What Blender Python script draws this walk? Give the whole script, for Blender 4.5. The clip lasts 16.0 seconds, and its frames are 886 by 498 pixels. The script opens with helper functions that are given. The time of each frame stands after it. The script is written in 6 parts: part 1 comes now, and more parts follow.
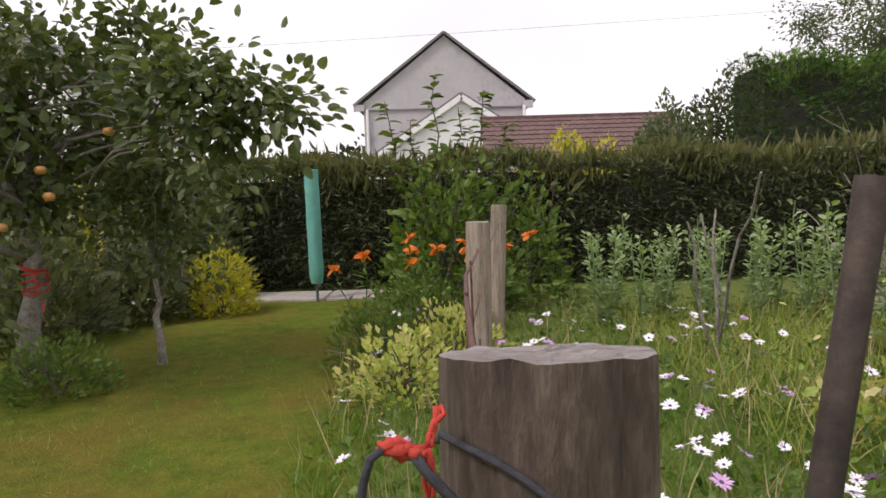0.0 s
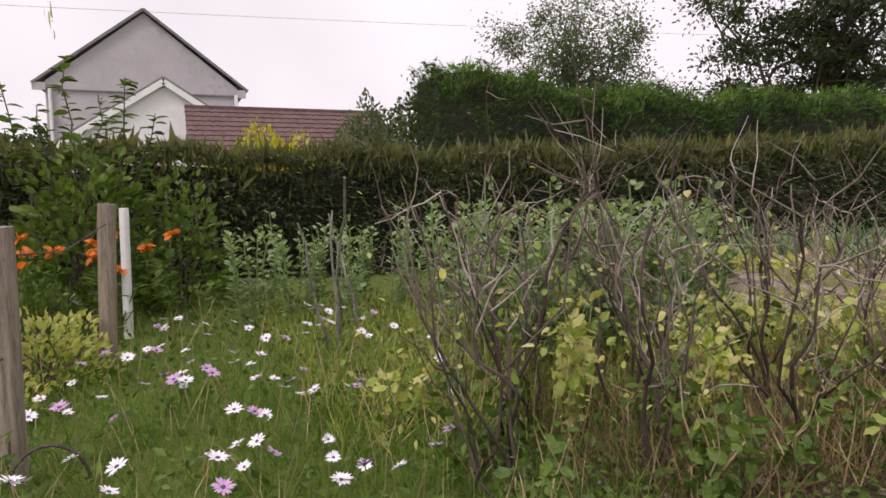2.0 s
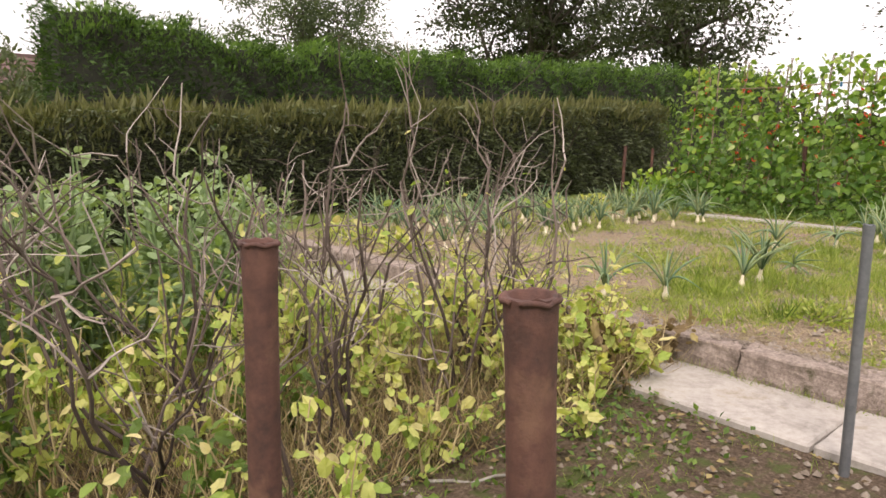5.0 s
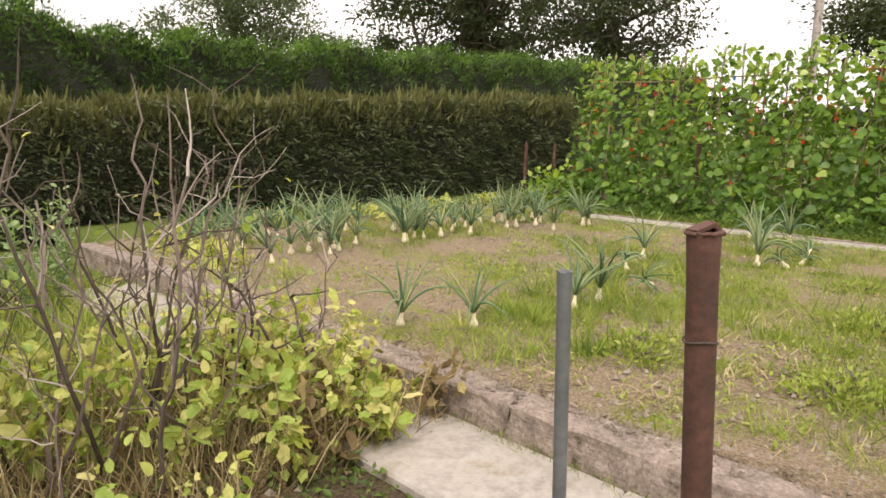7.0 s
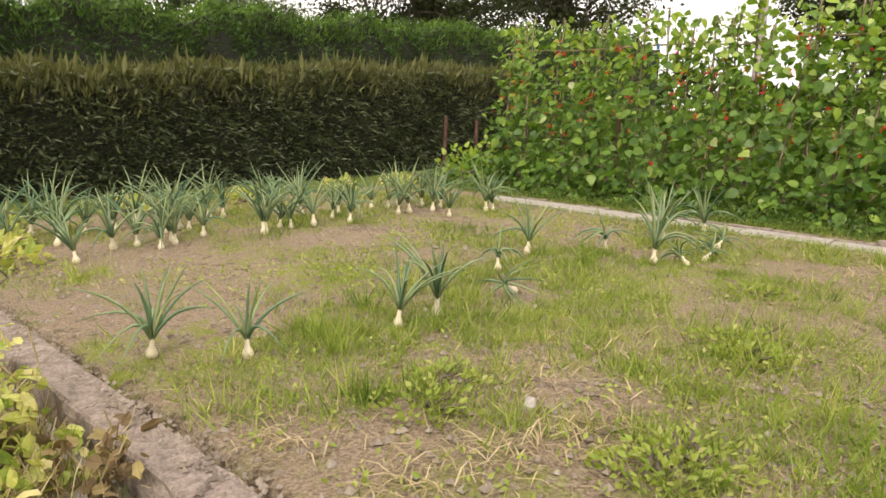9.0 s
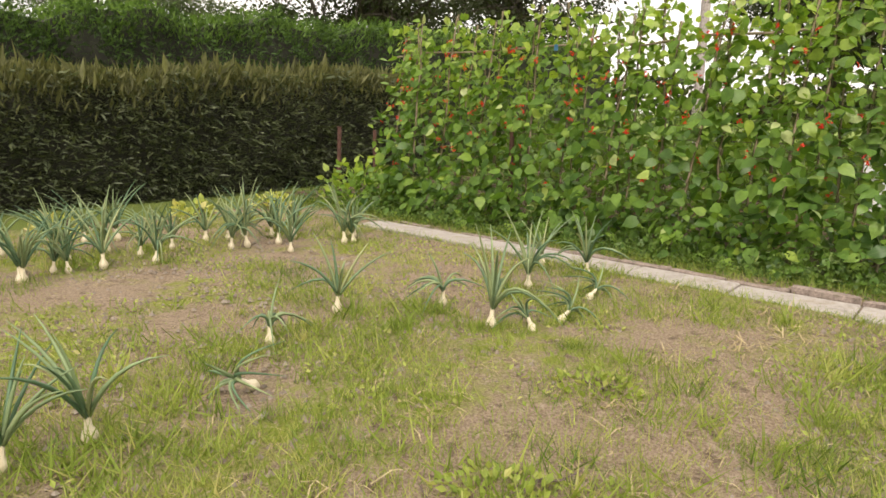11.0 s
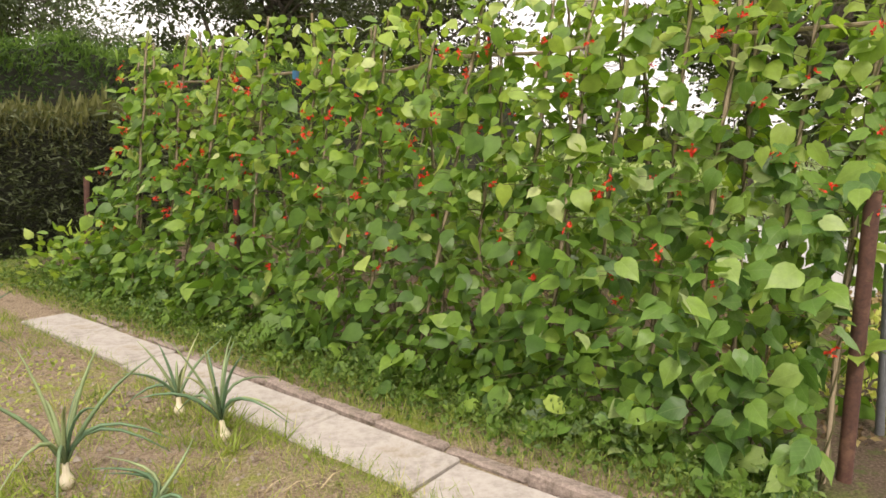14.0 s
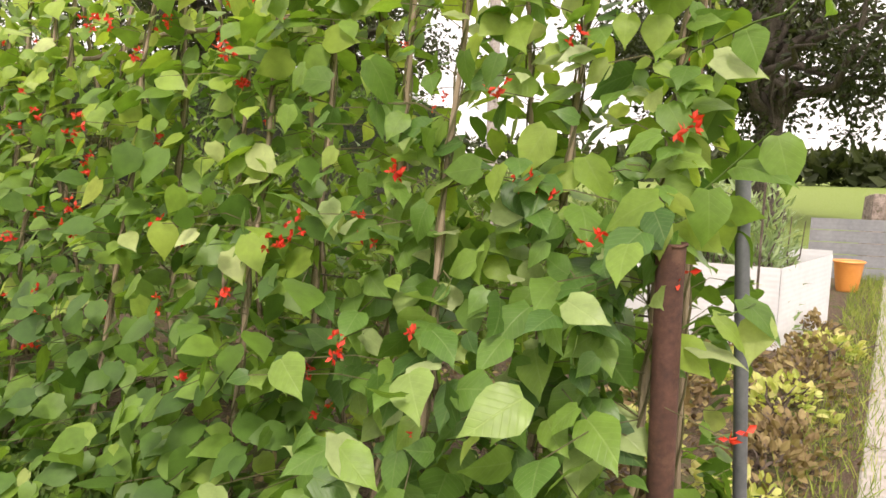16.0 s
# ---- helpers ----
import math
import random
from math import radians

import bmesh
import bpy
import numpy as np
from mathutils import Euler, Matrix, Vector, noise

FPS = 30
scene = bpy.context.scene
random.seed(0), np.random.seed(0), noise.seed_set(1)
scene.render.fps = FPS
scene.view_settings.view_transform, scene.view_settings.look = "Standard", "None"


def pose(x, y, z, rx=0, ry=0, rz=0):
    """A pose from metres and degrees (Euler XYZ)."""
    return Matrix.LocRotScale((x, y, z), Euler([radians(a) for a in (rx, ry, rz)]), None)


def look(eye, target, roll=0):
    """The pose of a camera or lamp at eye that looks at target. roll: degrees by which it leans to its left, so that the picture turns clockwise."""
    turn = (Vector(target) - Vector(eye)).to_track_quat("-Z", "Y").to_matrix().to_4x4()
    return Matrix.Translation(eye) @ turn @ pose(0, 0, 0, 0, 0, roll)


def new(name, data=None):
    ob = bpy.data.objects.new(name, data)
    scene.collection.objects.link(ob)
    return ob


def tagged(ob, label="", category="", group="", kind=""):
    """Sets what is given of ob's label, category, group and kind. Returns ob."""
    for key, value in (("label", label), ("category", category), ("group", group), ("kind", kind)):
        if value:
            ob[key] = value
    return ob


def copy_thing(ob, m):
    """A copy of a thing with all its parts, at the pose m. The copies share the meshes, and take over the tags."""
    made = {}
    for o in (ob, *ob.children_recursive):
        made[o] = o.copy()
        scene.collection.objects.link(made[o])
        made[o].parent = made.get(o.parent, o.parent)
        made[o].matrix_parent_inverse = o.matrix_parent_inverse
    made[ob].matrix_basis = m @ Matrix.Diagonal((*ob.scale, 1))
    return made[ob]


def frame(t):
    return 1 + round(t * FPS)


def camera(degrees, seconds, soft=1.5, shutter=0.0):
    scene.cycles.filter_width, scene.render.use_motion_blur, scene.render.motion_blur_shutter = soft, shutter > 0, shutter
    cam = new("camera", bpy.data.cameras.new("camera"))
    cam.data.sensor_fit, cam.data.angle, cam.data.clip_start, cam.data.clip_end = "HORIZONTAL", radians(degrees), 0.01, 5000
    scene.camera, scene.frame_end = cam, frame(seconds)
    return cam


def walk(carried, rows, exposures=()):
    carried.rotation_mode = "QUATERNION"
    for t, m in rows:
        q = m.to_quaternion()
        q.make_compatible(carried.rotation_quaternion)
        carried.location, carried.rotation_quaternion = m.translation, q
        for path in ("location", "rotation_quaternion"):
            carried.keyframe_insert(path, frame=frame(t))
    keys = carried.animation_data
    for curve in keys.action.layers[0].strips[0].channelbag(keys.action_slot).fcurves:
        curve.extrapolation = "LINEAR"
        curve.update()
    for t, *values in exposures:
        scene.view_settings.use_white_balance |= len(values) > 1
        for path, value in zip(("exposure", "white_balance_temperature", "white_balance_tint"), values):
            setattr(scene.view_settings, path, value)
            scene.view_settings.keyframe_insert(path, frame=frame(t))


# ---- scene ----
# ---- camera ----
cam = camera(66.7, 16.0, soft=1.6)
METRES, EYE, TILT, LEAN, TURN = 13.5, 1.15, -5.0, 1.65, 0.0
ROWS = [
    (0.0, 0.0, 0.0, 0.0, 0.0, 0.0, -0.0),
    (0.5, 0.0163, -0.0015, -0.0004, -5.14, 0.13, 0.19),
    (1.0, 0.0365, -0.0082, 0.0016, -10.49, 0.07, 0.48),
    (1.5, 0.0499, -0.0127, 0.003, -16.01, -0.1, 0.59),
    (2.0, 0.0648, -0.0109, 0.0035, -21.92, -0.67, 0.68),
    (2.5, 0.0833, -0.0104, 0.0067, -27.25, -1.41, 0.97),
    (3.0, 0.1083, -0.0144, 0.0085, -32.02, -2.03, 1.26),
    (3.5, 0.1344, -0.0196, 0.0109, -34.9, -2.67, 1.48),
    (4.0, 0.1635, -0.0211, 0.0109, -37.2, -3.39, 1.52),
    (4.5, 0.1925, -0.0221, 0.0122, -39.54, -4.09, 1.51),
    (7.0, 0.3366, -0.0405, 0.0207, -45.23, -5.24, 1.68),
    (7.5, 0.3626, -0.0409, 0.0189, -45.82, -5.78, 1.63),
    (8.0, 0.387, -0.0386, 0.0215, -46.43, -6.41, 1.5),
    (8.5, 0.4175, -0.0406, 0.023, -46.96, -6.89, 1.51),
    (9.0, 0.4497, -0.0447, 0.024, -47.6, -7.45, 1.59),
    (11.5, 0.6397, -0.051, 0.04, -50.07, -6.78, 1.62),
    (12.0, 0.6798, -0.0533, 0.0442, -50.73, -6.2, 1.63),
    (12.5, 0.7213, -0.0532, 0.0456, -51.33, -5.84, 1.65),
    (13.0, 0.761, -0.0559, 0.0462, -51.92, -5.27, 1.63),
    (13.5, 0.8018, -0.0611, 0.0519, -52.55, -4.62, 1.75),
    (14.0, 0.843, -0.0635, 0.0534, -53.22, -4.24, 1.81),
    (14.5, 0.8803, -0.0669, 0.0545, -53.96, -3.78, 1.86),
    (15.0, 0.9178, -0.0721, 0.0593, -54.67, -3.56, 2.12),
    (15.5, 0.9553, -0.0751, 0.0589, -55.34, -3.24, 2.2),
    (16.0, 0.9904, -0.0779, 0.0585, -56.25, -2.85, 2.12),
]
walk(cam, [(t, pose(0, 0, EYE, TILT, LEAN, TURN) @ pose(METRES * x, METRES * y, METRES * z, 90 + pitch, roll, yaw)) for t, x, y, z, yaw, pitch, roll in ROWS],
     exposures=[(0.0, 0.05, 6550, 20), (2.0, -0.14, 6600, 22), (4.0, 0.46, 6750, 21), (7.0, 0.5, 7100, 15), (12.5, 0.5, 7150, 14), (16.0, 0.78, 7100, 18)])

# ---- overcast daylight ----
world = bpy.data.worlds.new("overcast_sky")
scene.world = world
world.use_nodes = True
wt = world.node_tree
wt.nodes.clear()
w_out = wt.nodes.new("ShaderNodeOutputWorld")
w_bg = wt.nodes.new("ShaderNodeBackground")
w_sky = wt.nodes.new("ShaderNodeTexSky")
w_sky.sky_type = "NISHITA"
w_sky.sun_disc = False
w_sky.sun_elevation, w_sky.sun_rotation = radians(54), radians(236)
w_gain = wt.nodes.new("ShaderNodeVectorMath")
w_gain.operation = "SCALE"
w_gain.inputs["Scale"].default_value = 0.1
w_mix = wt.nodes.new("ShaderNodeMix")
w_mix.data_type = "RGBA"
w_mix.inputs[0].default_value = 0.88
w_noise = wt.nodes.new("ShaderNodeTexNoise")
w_noise.inputs["Scale"].default_value = 2.2
w_noise.inputs["Detail"].default_value = 5
w_ramp = wt.nodes.new("ShaderNodeValToRGB")
w_ramp.color_ramp.elements[0].position, w_ramp.color_ramp.elements[1].position = 0.3, 0.7
w_ramp.color_ramp.elements[0].color = (1.02, 1.00, 1.01, 1)
w_ramp.color_ramp.elements[1].color = (1.28, 1.25, 1.24, 1)
wt.links.new(w_sky.outputs[0], w_gain.inputs[0])
wt.links.new(w_gain.outputs[0], w_mix.inputs[6])
wt.links.new(w_noise.outputs["Fac"], w_ramp.inputs[0])
wt.links.new(w_ramp.outputs[0], w_mix.inputs[7])
wt.links.new(w_mix.outputs[2], w_bg.inputs["Color"])
w_bg.inputs["Strength"].default_value = 1.0
wt.links.new(w_bg.outputs[0], w_out.inputs[0])
sun = new("sun", bpy.data.lights.new("sun", "SUN"))
sun.data.energy, sun.data.angle, sun.data.color = 2.1, radians(12), (1.0, 0.96, 0.9)
sun.matrix_world = look((0, 0, 30), (18, 12, 0))

# ---- materials ----
MATS = {}


def ramp_mix(nt, fac, cols):
    r = nt.nodes.new("ShaderNodeValToRGB")
    e = r.color_ramp.elements
    while len(e) < len(cols):
        e.new(0.5)
    for i, c in enumerate(cols):
        e[i].position = i / max(1, len(cols) - 1)
        e[i].color = (*c, 1)
    nt.links.new(fac, r.inputs[0])
    return r.outputs[0]


def base_mat(name):
    m = bpy.data.materials.new(name)
    m.use_nodes = True
    nt = m.node_tree
    return m, nt, nt.nodes["Principled BSDF"], nt.nodes["Material Output"]


def noise_of(nt, scale, detail=4, rough=0.6, coord="Object", stretch=(1, 1, 1)):
    tc = nt.nodes.new("ShaderNodeTexCoord")
    mp = nt.nodes.new("ShaderNodeMapping")
    mp.inputs["Scale"].default_value = stretch
    n = nt.nodes.new("ShaderNodeTexNoise")
    n.inputs["Scale"].default_value = scale
    n.inputs["Detail"].default_value = detail
    n.inputs["Roughness"].default_value = rough
    nt.links.new(tc.outputs[coord], mp.inputs[0])
    nt.links.new(mp.outputs[0], n.inputs["Vector"])
    return n.outputs["Fac"]


def stretch_fac(nt, fac, lo, hi):
    r = nt.nodes.new("ShaderNodeMapRange")
    r.inputs[1].default_value, r.inputs[2].default_value = lo, hi
    nt.links.new(fac, r.inputs[0])
    return r.outputs[0]


def mixc(nt, fac, a, b, mode="MIX"):
    m = nt.nodes.new("ShaderNodeMix")
    m.data_type = "RGBA"
    m.blend_type = mode
    for v, s in ((fac, m.inputs[0]), (a, m.inputs[6]), (b, m.inputs[7])):
        if isinstance(v, (int, float)):
            s.default_value = v
        elif isinstance(v, tuple):
            s.default_value = (*v, 1)
        else:
            nt.links.new(v, s)
    return m.outputs[2]


def bump_in(nt, bsdf, fac, strength, dist=0.01):
    b = nt.nodes.new("ShaderNodeBump")
    b.inputs["Strength"].default_value, b.inputs["Distance"].default_value = strength, dist
    nt.links.new(fac, b.inputs["Height"])
    nt.links.new(b.outputs[0], bsdf.inputs["Normal"])


def leaf_mat(name, cols, rough=0.5, through_light=0.3, scale=9.0, per_object=False):
    """Foliage: the colour runs along cols by each leaf's own tint, with blotches; light shines through."""
    if name in MATS:
        return MATS[name]
    m, nt, p, out = base_mat(name)
    if per_object:
        at = nt.nodes.new("ShaderNodeObjectInfo").outputs["Random"]
    else:
        a = nt.nodes.new("ShaderNodeAttribute")
        a.attribute_name = "tint"
        at = a.outputs["Fac"]
    c = ramp_mix(nt, at, cols)
    blot = stretch_fac(nt, noise_of(nt, scale), 0.3, 0.7)
    c = mixc(nt, blot, mixc(nt, 0.35, c, (0.0, 0.0, 0.0)), c)
    nt.links.new(c, p.inputs["Base Color"])
    p.inputs["Roughness"].default_value = rough
    p.inputs["Specular IOR Level"].default_value = 0.3
    bump_in(nt, p, noise_of(nt, scale * 9), 0.25, 0.004)
    if through_light:
        tr = nt.nodes.new("ShaderNodeBsdfTranslucent")
        warm = mixc(nt, 1.0, c, (1.5, 1.55, 0.7), "MULTIPLY")
        nt.links.new(warm, tr.inputs["Color"])
        ms = nt.nodes.new("ShaderNodeMixShader")
        ms.inputs[0].default_value = through_light
        nt.links.new(p.outputs[0], ms.inputs[1])
        nt.links.new(tr.outputs[0], ms.inputs[2])
        nt.links.new(ms.outputs[0], out.inputs[0])
    if per_object:
        tc = nt.nodes.new("ShaderNodeTexCoord")
        sp = nt.nodes.new("ShaderNodeSeparateXYZ")
        nt.links.new(tc.outputs["Object"], sp.inputs[0])

        def calc(op, a, b=0.0, c3=0.0):
            k = nt.nodes.new("ShaderNodeMath")
            k.operation = op
            for v, s in ((a, k.inputs[0]), (b, k.inputs[1]), (c3, k.inputs[2])):
                if isinstance(v, (int, float)):
                    s.default_value = v
                else:
                    nt.links.new(v, s)
            return k.outputs[0]

        ax = calc("ABSOLUTE", sp.outputs["X"])
        ribs = calc("SINE", calc("MULTIPLY", calc("SUBTRACT", sp.outputs["Y"], calc("MULTIPLY", ax, 0.9)), 42.0))
        rib = stretch_fac(nt, ribs, 0.82, 1.0)
        mid = stretch_fac(nt, ax, 0.022, 0.006)
        vein = calc("MAXIMUM", mid, calc("MULTIPLY", rib, 0.55))
        veined = mixc(nt, calc("MULTIPLY", vein, 0.3), c, mixc(nt, 0.45, c, (0.5, 0.6, 0.25)))
        nt.links.new(veined, p.inputs["Base Color"])
        bump_in(nt, p, calc("SUBTRACT", 1.0, calc("ADD", calc("MULTIPLY", mid, 0.8), calc("MULTIPLY", rib, 0.5))), 0.28, 0.004)
    MATS[name] = m
    return m


def solid_mat(name, cols, rough=0.7, metal=0.0, scale=8.0, bump=0.4, stretch=(1, 1, 1), stain=None, bdist=0.006, lo=0.55):
    """A worn surface: cols blended by coarse and fine noise, an optional stain colour over it, relief from the fine one."""
    if name in MATS:
        return MATS[name]
    m, nt, p, out = base_mat(name)
    fine = noise_of(nt, scale * 5, 6, 0.7, "Object", stretch)
    coarse = noise_of(nt, scale, 4, 0.6, "Object", stretch)
    add = nt.nodes.new("ShaderNodeMath")
    add.operation = "MULTIPLY_ADD"
    add.inputs[1].default_value = 0.5
    nt.links.new(fine, add.inputs[0])
    half = nt.nodes.new("ShaderNodeMath")
    half.operation = "MULTIPLY"
    half.inputs[1].default_value = 0.5
    nt.links.new(coarse, half.inputs[0])
    nt.links.new(half.outputs[0], add.inputs[2])
    c = ramp_mix(nt, stretch_fac(nt, add.outputs[0], 0.33, 0.67), cols)
    if stain:
        c = mixc(nt, stretch_fac(nt, noise_of(nt, scale * 0.6, 6, 0.7), lo, lo + 0.11), c, stain)
    nt.links.new(c, p.inputs["Base Color"])
    p.inputs["Roughness"].default_value, p.inputs["Metallic"].default_value = rough, metal
    bump_in(nt, p, fine, bump, bdist)
    MATS[name] = m
    return m


WOOD = solid_mat("weathered_wood", [(0.10, 0.075, 0.055), (0.27, 0.22, 0.17), (0.40, 0.35, 0.29)], 0.85, scale=6, stretch=(7, 7, 0.6), bump=0.7)
WOOD_DARK = solid_mat("damp_post_wood", [(0.025, 0.018, 0.013), (0.085, 0.062, 0.046), (0.19, 0.15, 0.115)], 0.85, scale=13, stretch=(2.2, 2.2, 0.5), bump=1.0, stain=(0.19, 0.15, 0.115), lo=0.52)
WOOD_END = solid_mat("sawn_end_grain", [(0.10, 0.085, 0.075), (0.27, 0.245, 0.225), (0.42, 0.39, 0.36)], 0.9, scale=22, stretch=(0.5, 1.6, 1), bump=1.0)
POLE = solid_mat("lichened_grey_pole", [(0.20, 0.17, 0.145), (0.38, 0.34, 0.31), (0.52, 0.48, 0.45)], 0.8, scale=14, stretch=(4, 4, 0.8), stain=(0.05, 0.036, 0.028), lo=0.55)
RUST = solid_mat("rusted_steel", [(0.04, 0.022, 0.018), (0.092, 0.042, 0.031), (0.145, 0.068, 0.048)], 0.75, 0.15, scale=9, bump=0.5, stain=(0.16, 0.085, 0.055))
GREY_PIPE = solid_mat("galvanised_pipe", [(0.12, 0.13, 0.14), (0.22, 0.23, 0.24)], 0.5, 0.5, scale=7, bump=0.2)
CONC = solid_mat("pale_concrete", [(0.22, 0.195, 0.168), (0.36, 0.33, 0.295), (0.45, 0.415, 0.375)], 0.9, scale=4, bump=0.5, stain=(0.25, 0.21, 0.15))
KERB = solid_mat("old_kerb_concrete", [(0.09, 0.072, 0.056), (0.27, 0.215, 0.18), (0.45, 0.375, 0.325)], 0.95, scale=10, bump=1.0, stain=(0.085, 0.075, 0.04), bdist=0.012)
RENDER_WALL = solid_mat("grey_render", [(0.40, 0.38, 0.39), (0.50, 0.475, 0.49)], 0.95, scale=1.2, bump=0.3, stain=(0.35, 0.33, 0.34))
WHITE_WALL = solid_mat("white_render", [(0.66, 0.65, 0.66), (0.78, 0.77, 0.78)], 0.9, scale=1.0, bump=0.2)
WHITE = solid_mat("white_paint", [(0.70, 0.70, 0.70), (0.82, 0.82, 0.81)], 0.5, scale=3, bump=0.1)
SLATE = solid_mat("dark_verge", [(0.13, 0.125, 0.125), (0.24, 0.23, 0.23)], 0.8, scale=4)
TILE = solid_mat("brown_red_roof_tile", [(0.08, 0.05, 0.046), (0.13, 0.078, 0.072), (0.18, 0.115, 0.105)], 0.85, scale=3, bump=0.4)
BARK = solid_mat("dark_bark", [(0.025, 0.02, 0.016), (0.08, 0.065, 0.05), (0.14, 0.12, 0.10)], 0.95, scale=9, stretch=(2, 2, 0.7), bump=0.9, bdist=0.02)
BARK_PALE = solid_mat("pale_lichen_bark", [(0.09, 0.08, 0.065), (0.24, 0.22, 0.19), (0.42, 0.40, 0.36)], 0.95, scale=12, bump=0.8)
CANE = solid_mat("bamboo_cane", [(0.20, 0.15, 0.095), (0.38, 0.30, 0.205)], 0.7, scale=10, stretch=(3, 3, 0.5))
CLOTH = solid_mat("green_cover_cloth", [(0.10, 0.34, 0.28), (0.15, 0.43, 0.355)], 0.75, scale=4, bump=0.6, bdist=0.02)
TWINE = solid_mat("orange_twine", [(0.38, 0.03, 0.018), (0.55, 0.06, 0.035)], 0.8, scale=40)
ROPE = solid_mat("dark_rope", [(0.015, 0.015, 0.02), (0.06, 0.06, 0.07)], 0.8, scale=60)
WIRE = solid_mat("dull_wire", [(0.05, 0.04, 0.035), (0.16, 0.12, 0.1)], 0.6, 0.6, scale=20)
CORR = solid_mat("corrugated_white_sheet", [(0.62, 0.62, 0.63), (0.78, 0.78, 0.79)], 0.45, scale=2, bump=0.1)
CORR_GREY = solid_mat("corrugated_grey_sheet", [(0.22, 0.23, 0.24), (0.34, 0.35, 0.36)], 0.5, 0.5, scale=3, bump=0.2)
ORANGE = solid_mat("orange_plastic", [(0.75, 0.28, 0.06), (0.85, 0.36, 0.09)], 0.45, scale=3, bump=0.1)
PETAL_WHITE = solid_mat("white_petal", [(0.76, 0.72, 0.78), (0.86, 0.84, 0.87)], 0.6, scale=20, bump=0.1)
PETAL_MAUVE = solid_mat("mauve_petal", [(0.42, 0.22, 0.45), (0.62, 0.42, 0.62)], 0.6, scale=20, bump=0.1)
DISC = solid_mat("blue_violet_disc", [(0.05, 0.03, 0.09), (0.14, 0.09, 0.17)], 0.8, scale=60)
BULB = solid_mat("onion_skin", [(0.55, 0.47, 0.30), (0.72, 0.66, 0.5)], 0.5, scale=14, stretch=(4, 4, 0.6))
# Near-black colour standing in for the shade deep inside the hedges.
CORE = solid_mat("painted_inner_shade", [(0.02, 0.022, 0.015), (0.05, 0.05, 0.034)], 1.0, scale=5)
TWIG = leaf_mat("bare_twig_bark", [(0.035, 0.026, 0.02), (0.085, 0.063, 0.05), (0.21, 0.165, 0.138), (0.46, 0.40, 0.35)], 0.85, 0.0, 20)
L_HEDGE = leaf_mat("hedge_leaf", [(0.06, 0.08, 0.042), (0.125, 0.15, 0.075), (0.21, 0.235, 0.115)], 0.45, 0.25)
L_HEDGETOP = leaf_mat("hedge_shoot", [(0.08, 0.085, 0.036), (0.145, 0.152, 0.06), (0.23, 0.235, 0.10)], 0.6, 0.3)
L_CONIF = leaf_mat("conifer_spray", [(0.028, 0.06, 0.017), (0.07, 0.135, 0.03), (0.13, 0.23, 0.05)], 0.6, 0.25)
# Brighter copy of the spray colour: light on the hedge top, painted in.
L_CONIF_LIT = leaf_mat("conifer_spray_lit", [(0.075, 0.15, 0.03), (0.14, 0.25, 0.05), (0.21, 0.34, 0.08)], 0.6, 0.35)
L_APPLE = leaf_mat("apple_leaf", [(0.035, 0.06, 0.018), (0.08, 0.115, 0.037), (0.16, 0.20, 0.08), (0.28, 0.30, 0.16)], 0.5, 0.3)
L_TREE = leaf_mat("oak_leaf", [(0.02, 0.03, 0.012), (0.045, 0.06, 0.02), (0.08, 0.10, 0.035)], 0.5, 0.25)
L_ASH = leaf_mat("grey_green_leaf", [(0.06, 0.085, 0.045), (0.11, 0.145, 0.075), (0.17, 0.2, 0.11)], 0.6, 0.3)
L_GOLD = leaf_mat("golden_leaf", [(0.32, 0.33, 0.03), (0.48, 0.46, 0.04), (0.6, 0.56, 0.07)], 0.5, 0.3)
L_BEAN = leaf_mat("runner_bean_leaf", [(0.07, 0.15, 0.03), (0.13, 0.245, 0.042), (0.20, 0.335, 0.055), (0.37, 0.50, 0.085), (0.52, 0.60, 0.26)], 0.4, 0.38, 14)
L_BEAN_ONE = leaf_mat("mature_bean_leaf", [(0.06, 0.14, 0.03), (0.08, 0.175, 0.036), (0.10, 0.205, 0.04), (0.115, 0.23, 0.044), (0.13, 0.25, 0.046), (0.155, 0.28, 0.05), (0.185, 0.315, 0.054), (0.22, 0.345, 0.062), (0.42, 0.52, 0.24)], 0.38, 0.3, 2.0, True)
L_BEAN_NEW = leaf_mat("young_bean_leaf", [(0.12, 0.23, 0.045), (0.17, 0.30, 0.055), (0.23, 0.37, 0.065), (0.30, 0.44, 0.08), (0.38, 0.50, 0.12), (0.50, 0.58, 0.32)], 0.42, 0.48, 2.0, True)
VINE = leaf_mat("twining_vine_stem", [(0.06, 0.075, 0.03), (0.13, 0.12, 0.055), (0.2, 0.16, 0.09)], 0.7, 0.0, 30)
L_BROAD = leaf_mat("broad_bean_leaf", [(0.15, 0.24, 0.10), (0.265, 0.37, 0.175), (0.39, 0.49, 0.26)], 0.5, 0.3)
L_YELLOW = leaf_mat("yellowing_leaf", [(0.17, 0.28, 0.06), (0.34, 0.45, 0.10), (0.60, 0.62, 0.20), (0.70, 0.60, 0.32)], 0.6, 0.35)
L_LUSH = leaf_mat("lush_shrub_leaf", [(0.055, 0.10, 0.022), (0.11, 0.185, 0.036), (0.19, 0.275, 0.06)], 0.5, 0.3)
L_GRASS = leaf_mat("grass_blade", [(0.10, 0.165, 0.028), (0.20, 0.285, 0.048), (0.34, 0.42, 0.085), (0.52, 0.48, 0.2)], 0.6, 0.3)
